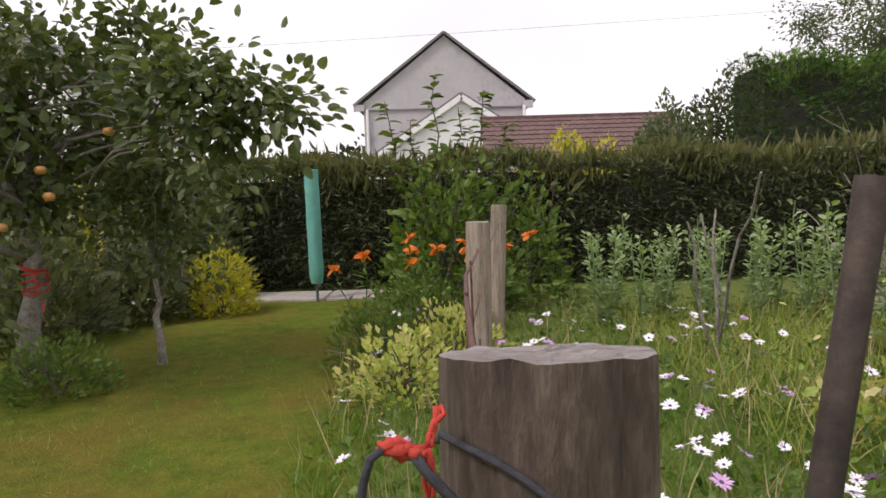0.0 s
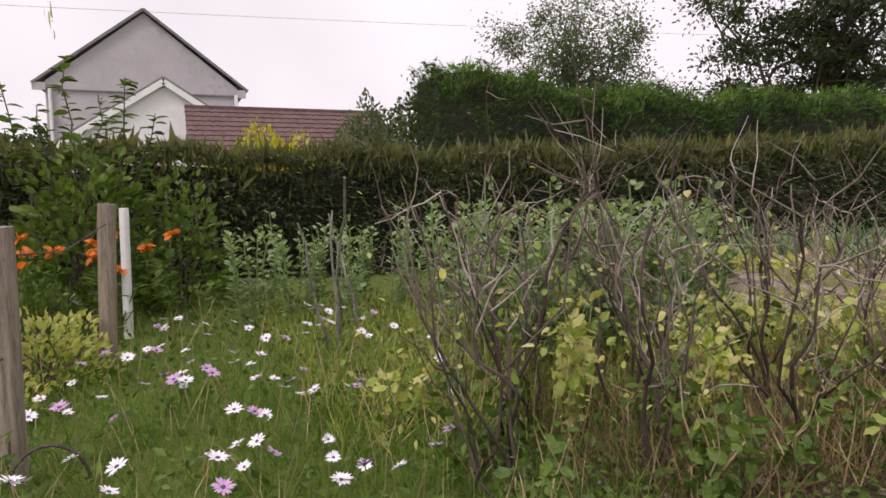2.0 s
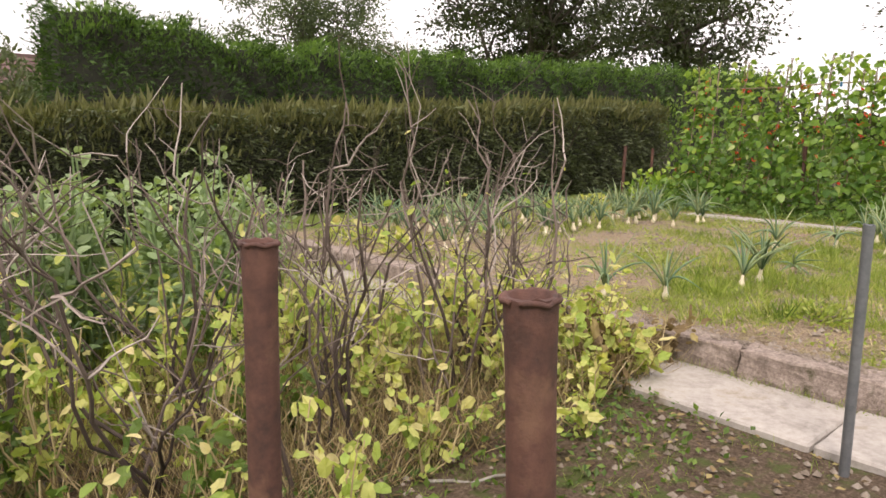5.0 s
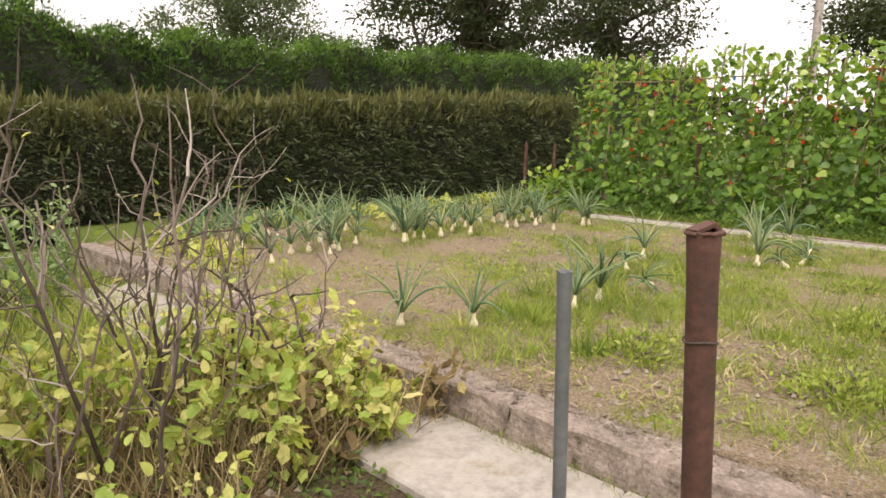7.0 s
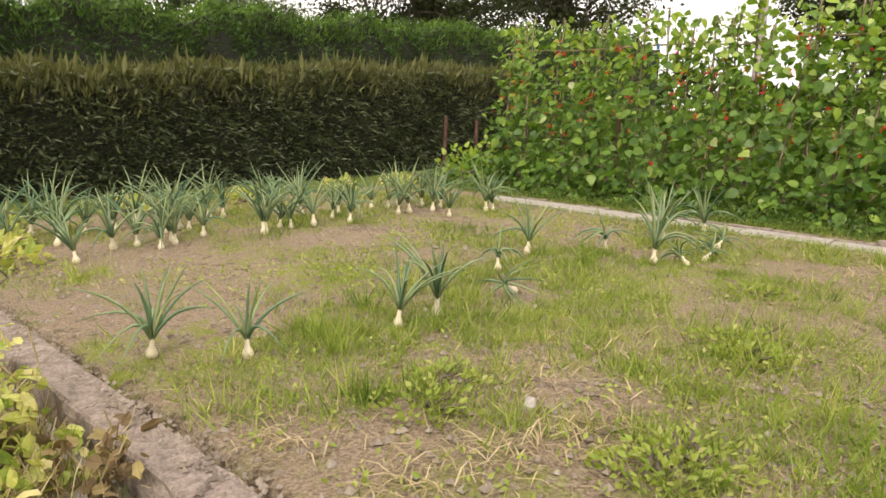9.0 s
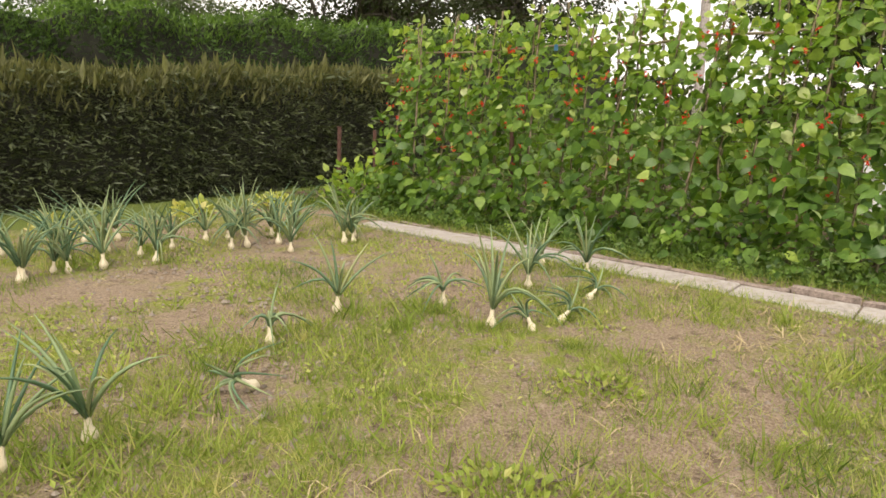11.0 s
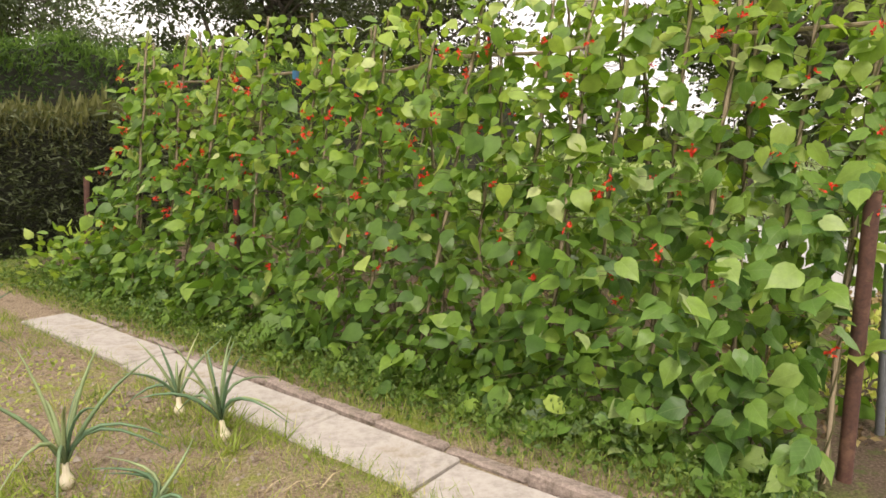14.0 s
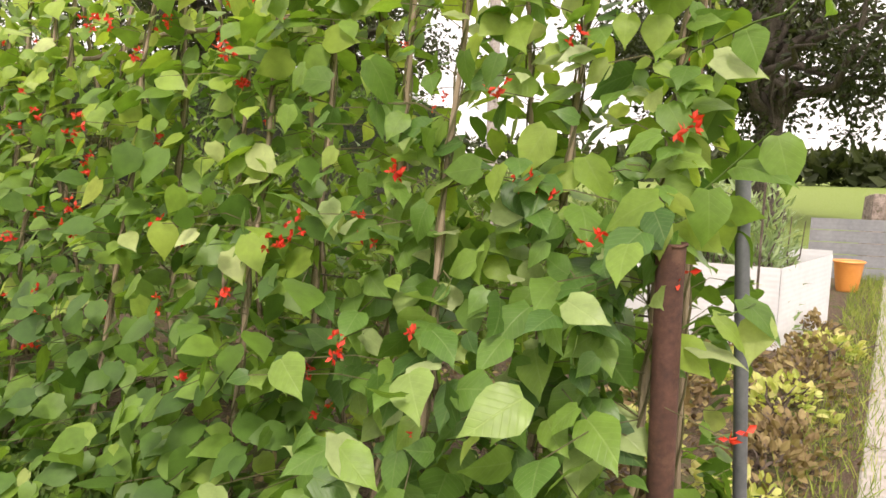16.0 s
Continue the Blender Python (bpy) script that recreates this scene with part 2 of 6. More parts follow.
L_FLGRASS = leaf_mat("lush_grass_blade", [(0.05, 0.125, 0.012), (0.10, 0.22, 0.022), (0.17, 0.31, 0.035), (0.23, 0.32, 0.06)], 0.6, 0.3)
L_STRAW = leaf_mat("dry_straw", [(0.30, 0.23, 0.12), (0.46, 0.37, 0.2), (0.6, 0.5, 0.3)], 0.8, 0.15)
L_ONION = leaf_mat("onion_leaf", [(0.10, 0.19, 0.10), (0.165, 0.275, 0.15), (0.30, 0.39, 0.19), (0.45, 0.46, 0.22)], 0.4, 0.15)
L_RED = leaf_mat("scarlet_bloom", [(0.6, 0.03, 0.015), (0.78, 0.05, 0.025), (0.85, 0.11, 0.06)], 0.5, 0.25)
L_ORANGE = leaf_mat("orange_lily_bloom", [(0.7, 0.17, 0.02), (0.82, 0.25, 0.04)], 0.5, 0.25)
STEEL_DARK = solid_mat("dark_weathered_steel", [(0.02, 0.015, 0.012), (0.05, 0.037, 0.03), (0.09, 0.068, 0.054)], 0.7, 0.2, scale=9, bump=0.4)
L_DEAD = leaf_mat("withered_leaf", [(0.10, 0.065, 0.035), (0.24, 0.17, 0.085), (0.40, 0.33, 0.14)], 0.8, 0.15)


def ground_mat():
    """Grass, mown lawn, bare tilled soil and trodden earth, told apart by place with ragged edges."""
    m, nt, p, out = base_mat("garden_ground")
    geo = nt.nodes.new("ShaderNodeNewGeometry")
    sep = nt.nodes.new("ShaderNodeSeparateXYZ")
    n1 = noise_of(nt, 0.9, 5, 0.65, "Object")
    n2 = noise_of(nt, 7.0, 6, 0.7, "Object")
    n3 = noise_of(nt, 60.0, 5, 0.7, "Object")
    nt.links.new(geo.outputs["Position"], sep.inputs[0])

    def math_of(op, a, b=0.0):
        k = nt.nodes.new("ShaderNodeMath")
        k.operation = op
        for v, s in ((a, k.inputs[0]), (b, k.inputs[1])):
            if isinstance(v, (int, float)):
                s.default_value = v
            else:
                nt.links.new(v, s)
        return k.outputs[0]

    wob = math_of("MULTIPLY", math_of("SUBTRACT", n2, 0.5), 1.4)
    x = math_of("ADD", sep.outputs["X"], wob)
    y = math_of("ADD", sep.outputs["Y"], wob)

    def band(v, lo, hi, soft=0.12):
        return math_of("MULTIPLY", stretch_fac(nt, v, lo - soft, lo + soft), stretch_fac(nt, v, hi + soft, hi - soft))

    grass = ramp_mix(nt, stretch_fac(nt, n3, 0.3, 0.7), [(0.065, 0.105, 0.022), (0.14, 0.185, 0.042), (0.22, 0.245, 0.075)])
    lawn = ramp_mix(nt, stretch_fac(nt, n2, 0.3, 0.72), [(0.085, 0.135, 0.013), (0.17, 0.205, 0.02), (0.27, 0.245, 0.035)])
    lawn = mixc(nt, stretch_fac(nt, n3, 0.3, 0.68), mixc(nt, 0.55, lawn, (0.02, 0.03, 0.004)), lawn)
    lawn = mixc(nt, stretch_fac(nt, n1, 0.46, 0.6), lawn, mixc(nt, 0.5, lawn, (0.20, 0.13, 0.03)))
    lawn = mixc(nt, stretch_fac(nt, noise_of(nt, 2.6, 5, 0.7), 0.52, 0.66), lawn, mixc(nt, 0.55, lawn, (0.10, 0.19, 0.012)))
    soil = ramp_mix(nt, stretch_fac(nt, n3, 0.28, 0.72), [(0.12, 0.087, 0.056), (0.30, 0.228, 0.157), (0.46, 0.375, 0.275)])
    weed = mixc(nt, stretch_fac(nt, n3, 0.3, 0.7), (0.14, 0.18, 0.03), (0.31, 0.33, 0.07))
    bed = mixc(nt, stretch_fac(nt, n1, 0.5, 0.62), soil, mixc(nt, stretch_fac(nt, n2, 0.42, 0.52), soil, weed))
    bed = mixc(nt, stretch_fac(nt, n2, 0.36, 0.44), mixc(nt, 0.55, bed, (0.05, 0.035, 0.02)), bed)
    bed = mixc(nt, stretch_fac(nt, noise_of(nt, 26.0, 5, 0.75), 0.56, 0.66), bed, mixc(nt, 0.6, bed, (0.5, 0.42, 0.32)))
    earth = ramp_mix(nt, stretch_fac(nt, n3, 0.28, 0.72), [(0.045, 0.031, 0.021), (0.125, 0.09, 0.062), (0.24, 0.18, 0.13)])
    earth = mixc(nt, stretch_fac(nt, n2, 0.5, 0.62), earth, (0.09, 0.11, 0.035))
    col = grass
    lawn_m = math_of("MULTIPLY", band(x, -30, -0.45), band(y, -10, 8.9))
    col = mixc(nt, lawn_m, col, lawn)
    earth_m = math_of("MULTIPLY", band(x, 2.2, 7.3), band(y, -0.9, 3.6))
    col = mixc(nt, earth_m, col, earth)
    bed_m = math_of("MULTIPLY", band(x, 7.2, 14.6), band(y, -0.4, 7.9))
    col = mixc(nt, bed_m, col, bed)
    plot_m = math_of("MULTIPLY", band(x, 15.0, 27.0), band(y, -6.0, 9.0))
    col = mixc(nt, plot_m, col, earth)
    field = mixc(nt, n1, (0.15, 0.21, 0.05), (0.22, 0.28, 0.075))
    col = mixc(nt, stretch_fac(nt, sep.outputs["X"], 27, 29), col, field)
    nt.links.new(col, p.inputs["Base Color"])
    p.inputs["Roughness"].default_value = 0.95
    p.inputs["Specular IOR Level"].default_value = 0.15
    hgt = math_of("ADD", n3, math_of("MULTIPLY", n2, 2.0))
    bump_in(nt, p, hgt, 0.9, 0.03)
    return m


GROUND = ground_mat()


# ---- mesh tools ----
class Geo:
    """Collects triangles with a tint per corner point, to become one mesh."""

    def __init__(self, seed=0):
        self.v, self.f, self.t, self.n = [], [], [], 0
        self.r = np.random.RandomState(seed)

    def add(self, v, f, t=0.5):
        v = np.asarray(v, float).reshape(-1, 3)
        self.v.append(v)
        self.f.append(np.asarray(f, int).reshape(-1, 3) + self.n)
        self.t.append(np.broadcast_to(np.asarray(t, float), (len(v),)))
        self.n += len(v)

    def scatter(self, tmpl, pos, fwd, up, size, tint):
        tv, tf = tmpl
        pos = np.asarray(pos, float)
        k = len(pos)
        if k == 0:
            return
        y = unit(fwd)
        z = np.asarray(up, float) - (np.asarray(up) * y).sum(1)[:, None] * y
        z = unit(z)
        x = np.cross(y, z)
        size = np.broadcast_to(np.asarray(size, float), (k,))[:, None, None]
        v = tv[None, :, :] * size
        w = v[..., 0:1] * x[:, None] + v[..., 1:2] * y[:, None] + v[..., 2:3] * z[:, None] + pos[:, None]
        f = tf[None] + (np.arange(k) * len(tv))[:, None, None]
        self.add(w, f, np.repeat(np.clip(np.broadcast_to(tint, (k,)), 0, 1), len(tv)))

    def tube(self, pts, rad, sides=5, t=0.5, cap=True):
        pts = np.asarray(pts, float)
        k = len(pts)
        rad = np.broadcast_to(np.asarray(rad, float), (k,))
        d = unit(np.gradient(pts, axis=0))
        ref = np.array([0.0, 0, 1]) if abs(d[:, 2]).mean() < 0.8 else np.array([1.0, 0, 0])
        a = unit(np.cross(d, ref))
        b = np.cross(d, a)
        an = np.arange(sides) * 2 * math.pi / sides
        ring = pts[:, None] + rad[:, None, None] * (np.cos(an)[None, :, None] * a[:, None] + np.sin(an)[None, :, None] * b[:, None])
        f = []
        for i in range(k - 1):
            for j in range(sides):
                p0, p1 = i * sides + j, i * sides + (j + 1) % sides
                f += [(p0, p1, p1 + sides), (p0, p1 + sides, p0 + sides)]
        v = ring.reshape(-1, 3)
        if cap:
            v = np.vstack([v, pts[:1], pts[-1:]])
            c0, c1 = k * sides, k * sides + 1
            for j in range(sides):
                f += [(c0, (j + 1) % sides, j), (c1, (k - 1) * sides + j, (k - 1) * sides + (j + 1) % sides)]
        self.add(v, f, t)

    def box(self, c, s, rz=0.0, t=0.5):
        c, s = np.asarray(c, float), np.asarray(s, float) / 2
        q = np.array([(i, j, k) for i in (-1, 1) for j in (-1, 1) for k in (-1, 1)]) * s
        ca, sa = math.cos(rz), math.sin(rz)
        q = np.stack([q[:, 0] * ca - q[:, 1] * sa, q[:, 0] * sa + q[:, 1] * ca, q[:, 2]], 1) + c
        quads = [(0, 1, 3, 2), (4, 6, 7, 5), (0, 4, 5, 1), (2, 3, 7, 6), (0, 2, 6, 4), (1, 5, 7, 3)]
        self.add(q, [tri for a, b, cc, d in quads for tri in ((a, b, cc), (a, cc, d))], t)

    def mesh(self, name, mat, smooth=False):
        me = bpy.data.meshes.new(name)
        v, f, t = np.vstack(self.v), np.vstack(self.f), np.concatenate(self.t)
        me.vertices.add(len(v))
        me.vertices.foreach_set("co", v.ravel().astype(np.float32))
        me.loops.add(f.size)
        me.loops.foreach_set("vertex_index", f.ravel().astype(np.int32))
        me.polygons.add(len(f))
        me.polygons.foreach_set("loop_start", (np.arange(len(f)) * 3).astype(np.int32))
        me.polygons.foreach_set("use_smooth", np.full(len(f), smooth))
        at = me.attributes.new("tint", "FLOAT", "POINT")
        at.data.foreach_set("value", t.astype(np.float32))
        me.materials.append(mat)
        me.update(calc_edges=True)
        me.validate()
        return me

    def ob(self, name, mat, parent=None, smooth=False, kind=""):
        o = new(name, self.mesh(name, mat, smooth))
        if parent is not None:
            o.parent = parent
        return tagged(o, kind=kind)


def unit(a):
    a = np.asarray(a, float)
    return a / np.maximum(np.linalg.norm(a, axis=-1, keepdims=True), 1e-9)


def thing(name, label, category, at=(0, 0, 0), group="", kind=""):
    o = new(name)
    o.location = at
    o.empty_display_size = 0.1
    return tagged(o, label, category, group, kind)


def tm(v, f):
    return np.array(v, float), np.array(f, int)


LEAF = tm([(0, 0, 0), (0.28, 0.45, 0.06), (0, 1, -0.05), (-0.28, 0.45, 0.06)], [(0, 1, 2), (0, 2, 3)])
SLIM = tm([(0, 0, 0), (0.12, 0.4, 0.03), (0, 1, -0.08), (-0.12, 0.4, 0.03)], [(0, 1, 2), (0, 2, 3)])
OVAL = tm([(0, 0, 0), (0, 0.55, -0.05), (0, 1, -0.16), (0.26, 0.2, 0.07), (0.31, 0.55, 0.05), (0.17, 0.85, -0.06), (-0.26, 0.2, 0.07), (-0.31, 0.55, 0.05), (-0.17, 0.85, -0.06)],
          [(0, 3, 1), (3, 4, 1), (4, 5, 1), (5, 2, 1), (0, 1, 6), (6, 1, 7), (7, 1, 8), (8, 1, 2)])


def bean_leaf(cols, curl=0.0, skew=0.0):
    """A broad heart-shaped blade with rounded lobes, a folded midrib and a drawn-out tip, 1 long."""
    rows = ((-0.02, 0.20), (0.12, 0.37), (0.30, 0.42), (0.52, 0.345), (0.74, 0.19), (0.91, 0.06))
    v, f = [], []
    for y, w in rows:
        for c in cols:
            q = abs(c)
            v.append((c * w + skew * y * y, y - (0.09 * q if y < 0.0 else 0.0) + 0.03 * q, 0.16 * q * w - 0.20 * y * y - 0.16 * q * q * w + curl * c * w * (0.4 + y)))
    k = len(cols)
    for r in range(len(rows) - 1):
        for c in range(k - 1):
            a = r * k + c
            f += [(a, a + 1, a + k + 1), (a, a + k + 1, a + k)]
    v.append((skew * 1.1, 1.06, -0.26))
    f += [((len(rows) - 1) * k + c, (len(rows) - 1) * k + c + 1, len(v) - 1) for c in range(k - 1)]
    return tm(v, f)


HEART = bean_leaf((-1, 0, 1))
STALK = tm([(-0.007, 0, 0), (0.007, 0, 0), (-0.006, 0.6, 0.02), (0.006, 0.6, 0.02), (0, 1, -0.1)], [(0, 1, 3), (0, 3, 2), (2, 3, 4)])
BLADE = tm([(-0.018, 0, 0), (0.018, 0, 0), (-0.015, 0.5, 0.02), (0.015, 0.5, 0.02), (0, 1, -0.16)], [(0, 1, 3), (0, 3, 2), (2, 3, 4)])
SPRAY = tm([(0, 0, 0), (0.15, 0.42, 0.03), (0.05, 0.4, 0), (0.12, 0.8, -0.04), (0, 1, -0.1), (-0.17, 0.6, -0.02), (-0.04, 0.35, 0)],
           [(0, 1, 6), (2, 3, 6), (0, 4, 6), (0, 6, 5)])


def rnd_dir(r, k, up=0.0):
    d = unit(r.normal(size=(k, 3)))
    d[:, 2] += up
    return unit(d)


def ground_z(x, y):
    return 0.0 if x > 7.25 else -0.2


def bent(r, a, b, steps=5, wob=0.08, ease=0):
    """A crooked line from a to b."""
    a, b = np.asarray(a, float), np.asarray(b, float)
    s = np.linspace(0, 1, steps)[:, None]
    p = a + (b - a) * s
    p[1:-1] += r.normal(size=(steps - 2, 3)) * wob * np.linalg.norm(b - a)
    for _ in range(ease):
        p[1:-1] = (p[:-2] + 2 * p[1:-1] + p[2:]) / 4
    return p


# ---- ground, paths, kerbs ----
def axis(fine, lo, hi, step):
    far = [-1500, -600, -250, -120, -70, -45, -32]
    return sorted(set(far + list(np.round(np.arange(lo, hi, step), 3)) + fine + [40, 50, 65, 85, 120, 200, 400, 800, 1500]))


gx = axis([7.22, 7.24, 7.30, 7.32], -20, 30, 0.35)
gy = axis([], -8, 26, 0.35)
verts = []
for yy in gy:
    for xx in gx:
        near = abs(xx) < 40 and abs(yy) < 40
        dz = noise.noise((xx * 0.5, yy * 0.5, 0)) * 0.03 + noise.noise((xx * 2.1, yy * 2.1, 4)) * 0.018 if near else 0
        edge = 6.3 < xx < 7.32 or 13.6 < xx < 14.3
        verts.append((xx, yy, (0.0 if xx > 7.27 else -0.2) + (-0.02 if edge else dz)))
me = bpy.data.meshes.new("ground")
w = len(gx)
me.from_pydata(verts, [], [(j * w + i, j * w + i + 1, (j + 1) * w + i + 1, (j + 1) * w + i) for j in range(len(gy) - 1) for i in range(w - 1)])
me.polygons.foreach_set("use_smooth", [True] * len(me.polygons))
me.materials.append(GROUND)
tagged(new("ground", me), "garden ground of mown lawn, rough grass and weedy tilled soil", "ground", kind="structure")


def slab_mesh(name, sx, sy, sz, mat, rough=0.006, cuts=3, seed=0):
    """A worn block with softened, chipped edges; its top is at z 0."""
    bm = bmesh.new()
    bmesh.ops.create_cube(bm, size=1.0)
    bmesh.ops.scale(bm, vec=(sx, sy, sz), verts=bm.verts)
    bmesh.ops.translate(bm, vec=(0, 0, -sz / 2), verts=bm.verts)
    bmesh.ops.bevel(bm, geom=bm.edges[:], offset=min(0.012, sz * 0.2), segments=1, affect="EDGES")
    if cuts:
        bmesh.ops.subdivide_edges(bm, edges=[e for e in bm.edges if e.calc_length() > 0.12], cuts=cuts, use_grid_fill=True)
    for v in bm.verts:
        v.co += Vector((noise.noise(v.co * 9 + Vector((seed, 0, 0))), noise.noise(v.co * 9 + Vector((0, seed, 5))), noise.noise(v.co * 9 + Vector((3, 0, seed))))) * rough
    me = bpy.data.meshes.new(name)
    bm.to_mesh(me)
    bm.free()
    me.materials.append(mat)
    return me


kerb = thing("kerb", "low weathered concrete kerb holding back the onion bed", "kerb", kind="structure")
kmesh = [slab_mesh("kerb_block", 0.21, 0.915, 0.28, KERB, 0.022, 5, s) for s in (1, 7, 13)]
for i in range(9):
    b = new("kerb_block", kmesh[i % 3])
    b.parent = kerb
    b.matrix_basis = pose(7.135 + random.uniform(-0.006, 0.006), 0.1 + i * 0.915, 0.015 + random.uniform(-0.008, 0.008), 0, 0, random.uniform(-0.4, 0.4))
lower = thing("lower_path", "pale concrete slab path beside the kerb", "path", kind="structure")
smesh = [slab_mesh("slab", 0.66, 1.36, 0.06, CONC, 0.006, 3, s) for s in (2, 5)]
for i in range(5):
    b = new("slab", smesh[i % 2])
    b.parent = lower
    b.matrix_basis = pose(6.7, 0.1 + i * 1.375, -0.165 + random.uniform(-0.006, 0.006), random.uniform(-0.5, 0.5), 0, random.uniform(-0.8, 0.8))
upper = thing("bean_path", "narrow path of pale concrete slabs beside the beans", "path", kind="structure")
pmesh = [slab_mesh("path_slab", 0.41, 0.9, 0.05, CONC, 0.006, 3, s) for s in (21, 25, 28)]
for i in range(7):
    b = new("path_slab", pmesh[i % 3])
    b.parent = upper
    yy = -0.3 + i * 0.92
    b.matrix_basis = pose(13.87 + 0.03 * yy, yy, 0.018 + random.uniform(-0.006, 0.006), random.uniform(-0.6, 0.6), random.uniform(-0.6, 0.6), random.uniform(-1.5, 1.5))
edging = thing("edging_stones", "rough earthy edging stones between path and beans", "edging", kind="structure")
emesh = [slab_mesh("edging_stone", 0.09, 0.5, 0.16, KERB, 0.014, 3, s) for s in (31, 37)]
for i in range(12):
    b = new("edging_stone", emesh[i % 2])
    b.parent = edging
    yy = -0.6 + i * 0.52
    b.matrix_basis = pose(14.15 + 0.03 * yy, yy, (0.055 if yy < 0.9 else 0.022) + random.uniform(-0.022, 0.015), random.uniform(-2, 2), random.uniform(-4, 4), random.uniform(-2, 2))
walkp = thing("cross_path", "cream concrete slabs crossing at the end of the bed", "path", kind="structure")
wmesh = slab_mesh("cross_slab", 0.58, 0.58, 0.05, CONC, 0.006, 3, 41)
for i in range(3):
    b = new("cross_slab", wmesh)
    b.parent = walkp
    b.matrix_basis = pose(12.05 + i * 0.6, -0.68, 0.02, 0, 0, random.uniform(-1, 1))
boards = thing("far_path", "concrete path with a raised edge beyond the beans", "path", kind="structure")
bmesh_ = slab_mesh("far_slab", 1.2, 0.5, 0.06, CONC, 0.006, 3, 43)
for i in range(10):
    b = new("far_slab", bmesh_)
    b.parent = boards
    b.matrix_basis = pose(16.2 + i * 1.22, -1.2, 0.03)
lp = thing("lawn_path", "pale stone strip at the end of the lawn", "path", kind="structure")
for i in range(3):
    b = new("lawn_slab", smesh[i % 2])
    b.parent = lp
    b.matrix_basis = pose(-3.6 + i * 1.38, 8.75, -0.165, 0, 0, 90)


# ---- hedges ----
def htop(x):
    return np.interp(x, [-12, 5, 8, 17, 20], [1.6, 1.64, 1.72, 2.16, 2.2]) + 0.05 * np.sin(x * 2.3) + 0.035 * np.sin(x * 6.1 + 1)


# Solid dark filler inside a hedge, painted as its inner shade.
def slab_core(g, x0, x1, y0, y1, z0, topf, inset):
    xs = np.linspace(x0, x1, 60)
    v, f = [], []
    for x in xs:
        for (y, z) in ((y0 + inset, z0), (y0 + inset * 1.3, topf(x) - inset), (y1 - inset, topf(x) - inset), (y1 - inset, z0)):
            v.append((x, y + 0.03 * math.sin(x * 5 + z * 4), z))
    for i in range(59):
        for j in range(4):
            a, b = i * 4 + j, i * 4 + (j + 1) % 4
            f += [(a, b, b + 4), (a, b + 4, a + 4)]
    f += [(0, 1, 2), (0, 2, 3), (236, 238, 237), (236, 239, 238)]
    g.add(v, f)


hedge = thing("clipped_hedge", "dark clipped evergreen hedge with fuzzy olive-brown top shoots", "hedge", (4, 9.9, -0.2))


def under(o, parent):
    """Parts are modelled in world metres; their origin is taken back to the thing's foot."""
    o.parent = parent
    o.matrix_parent_inverse = Matrix.Translation(parent.location).inverted()
    return o


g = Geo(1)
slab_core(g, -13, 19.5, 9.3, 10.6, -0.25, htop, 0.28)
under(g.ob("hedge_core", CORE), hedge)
g = Geo(2)
r = g.r
n = 52000
x = r.uniform(-9, 19.5, n)
u = r.uniform(0, 1, n)
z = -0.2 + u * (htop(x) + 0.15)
lump = 0.10 * np.sin(x * 3.1 + z * 2) * np.sin(z * 4.3 + x * 0.7) + 0.05 * np.sin(x * 11 + z * 7)
y = 9.36 + lump * 0.8 + r.uniform(-0.05, 0.16, n) + 0.06 * u
fw = unit(np.stack([r.normal(size=n) * 0.8, -0.75 - r.rand(n) * 0.6, r.normal(size=n) * 0.45 + 0.1], 1))
half = np.arange(n) % 2 == 0
for sel, tl, a, b in ((half, LEAF, 0.045, 0.09), (~half, SLIM, 0.10, 0.2)):
    k = sel.sum()
    # Upper leaves get a lighter tint, painting in the light from above.
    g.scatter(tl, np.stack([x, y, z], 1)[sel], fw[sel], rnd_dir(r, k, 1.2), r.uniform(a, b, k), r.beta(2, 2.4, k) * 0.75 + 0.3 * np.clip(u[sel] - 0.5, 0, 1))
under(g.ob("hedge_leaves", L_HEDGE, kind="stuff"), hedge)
g = Geo(3)
r = g.r
n = 27000
x = r.uniform(-9, 19.5, n)
y = 9.3 + r.beta(1, 1.6, n) * 1.3
z = htop(x) - 0.1 + r.uniform(-0.14, 0.05, n) - (0.1 + 0.55 * r.rand(n) ** 1.6) * np.exp(-(y - 9.3) * 8)
g.scatter(SLIM, np.stack([x, y, z], 1), unit(np.stack([r.normal(size=n) * 0.35, r.normal(size=n) * 0.3 - 0.2, np.full(n, 1.0)], 1)), rnd_dir(r, n), r.uniform(0.07, 0.21, n) * (1 + 0.9 * (r.rand(n) > 0.93)), r.beta(2, 2, n))
under(g.ob("hedge_shoots", L_HEDGETOP, kind="stuff"), hedge)


def ctop(x):
    return np.interp(x, [5, 6.2, 7.2, 10, 18, 30], [3.5, 3.52, 3.3, 3.05, 3.4, 3.9]) + 0.10 * np.sin(x * 1.9) + 0.09 * np.sin(x * 4.7 + 2) + 0.04 * np.sin(x * 11.3)


con = thing("conifer_hedge", "tall green conifer hedge with bright feathery top", "hedge", (15, 12.6, -0.2))
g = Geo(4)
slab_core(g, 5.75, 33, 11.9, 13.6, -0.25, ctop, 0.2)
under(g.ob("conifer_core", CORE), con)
g = Geo(5)
r = g.r
n = 22000
x = 5.65 + 27 * r.beta(1, 1.35, n)
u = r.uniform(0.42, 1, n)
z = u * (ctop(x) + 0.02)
lump = 0.26 * np.sin(x * 2.3 + z * 1.1) * np.sin(z * 3.6 + x) + 0.13 * np.sin(x * 6 + z * 5)
y = 12.0 + lump + r.uniform(-0.1, 0.15, n) + 0.25 * u ** 4
end = r.rand(n) < 0.06
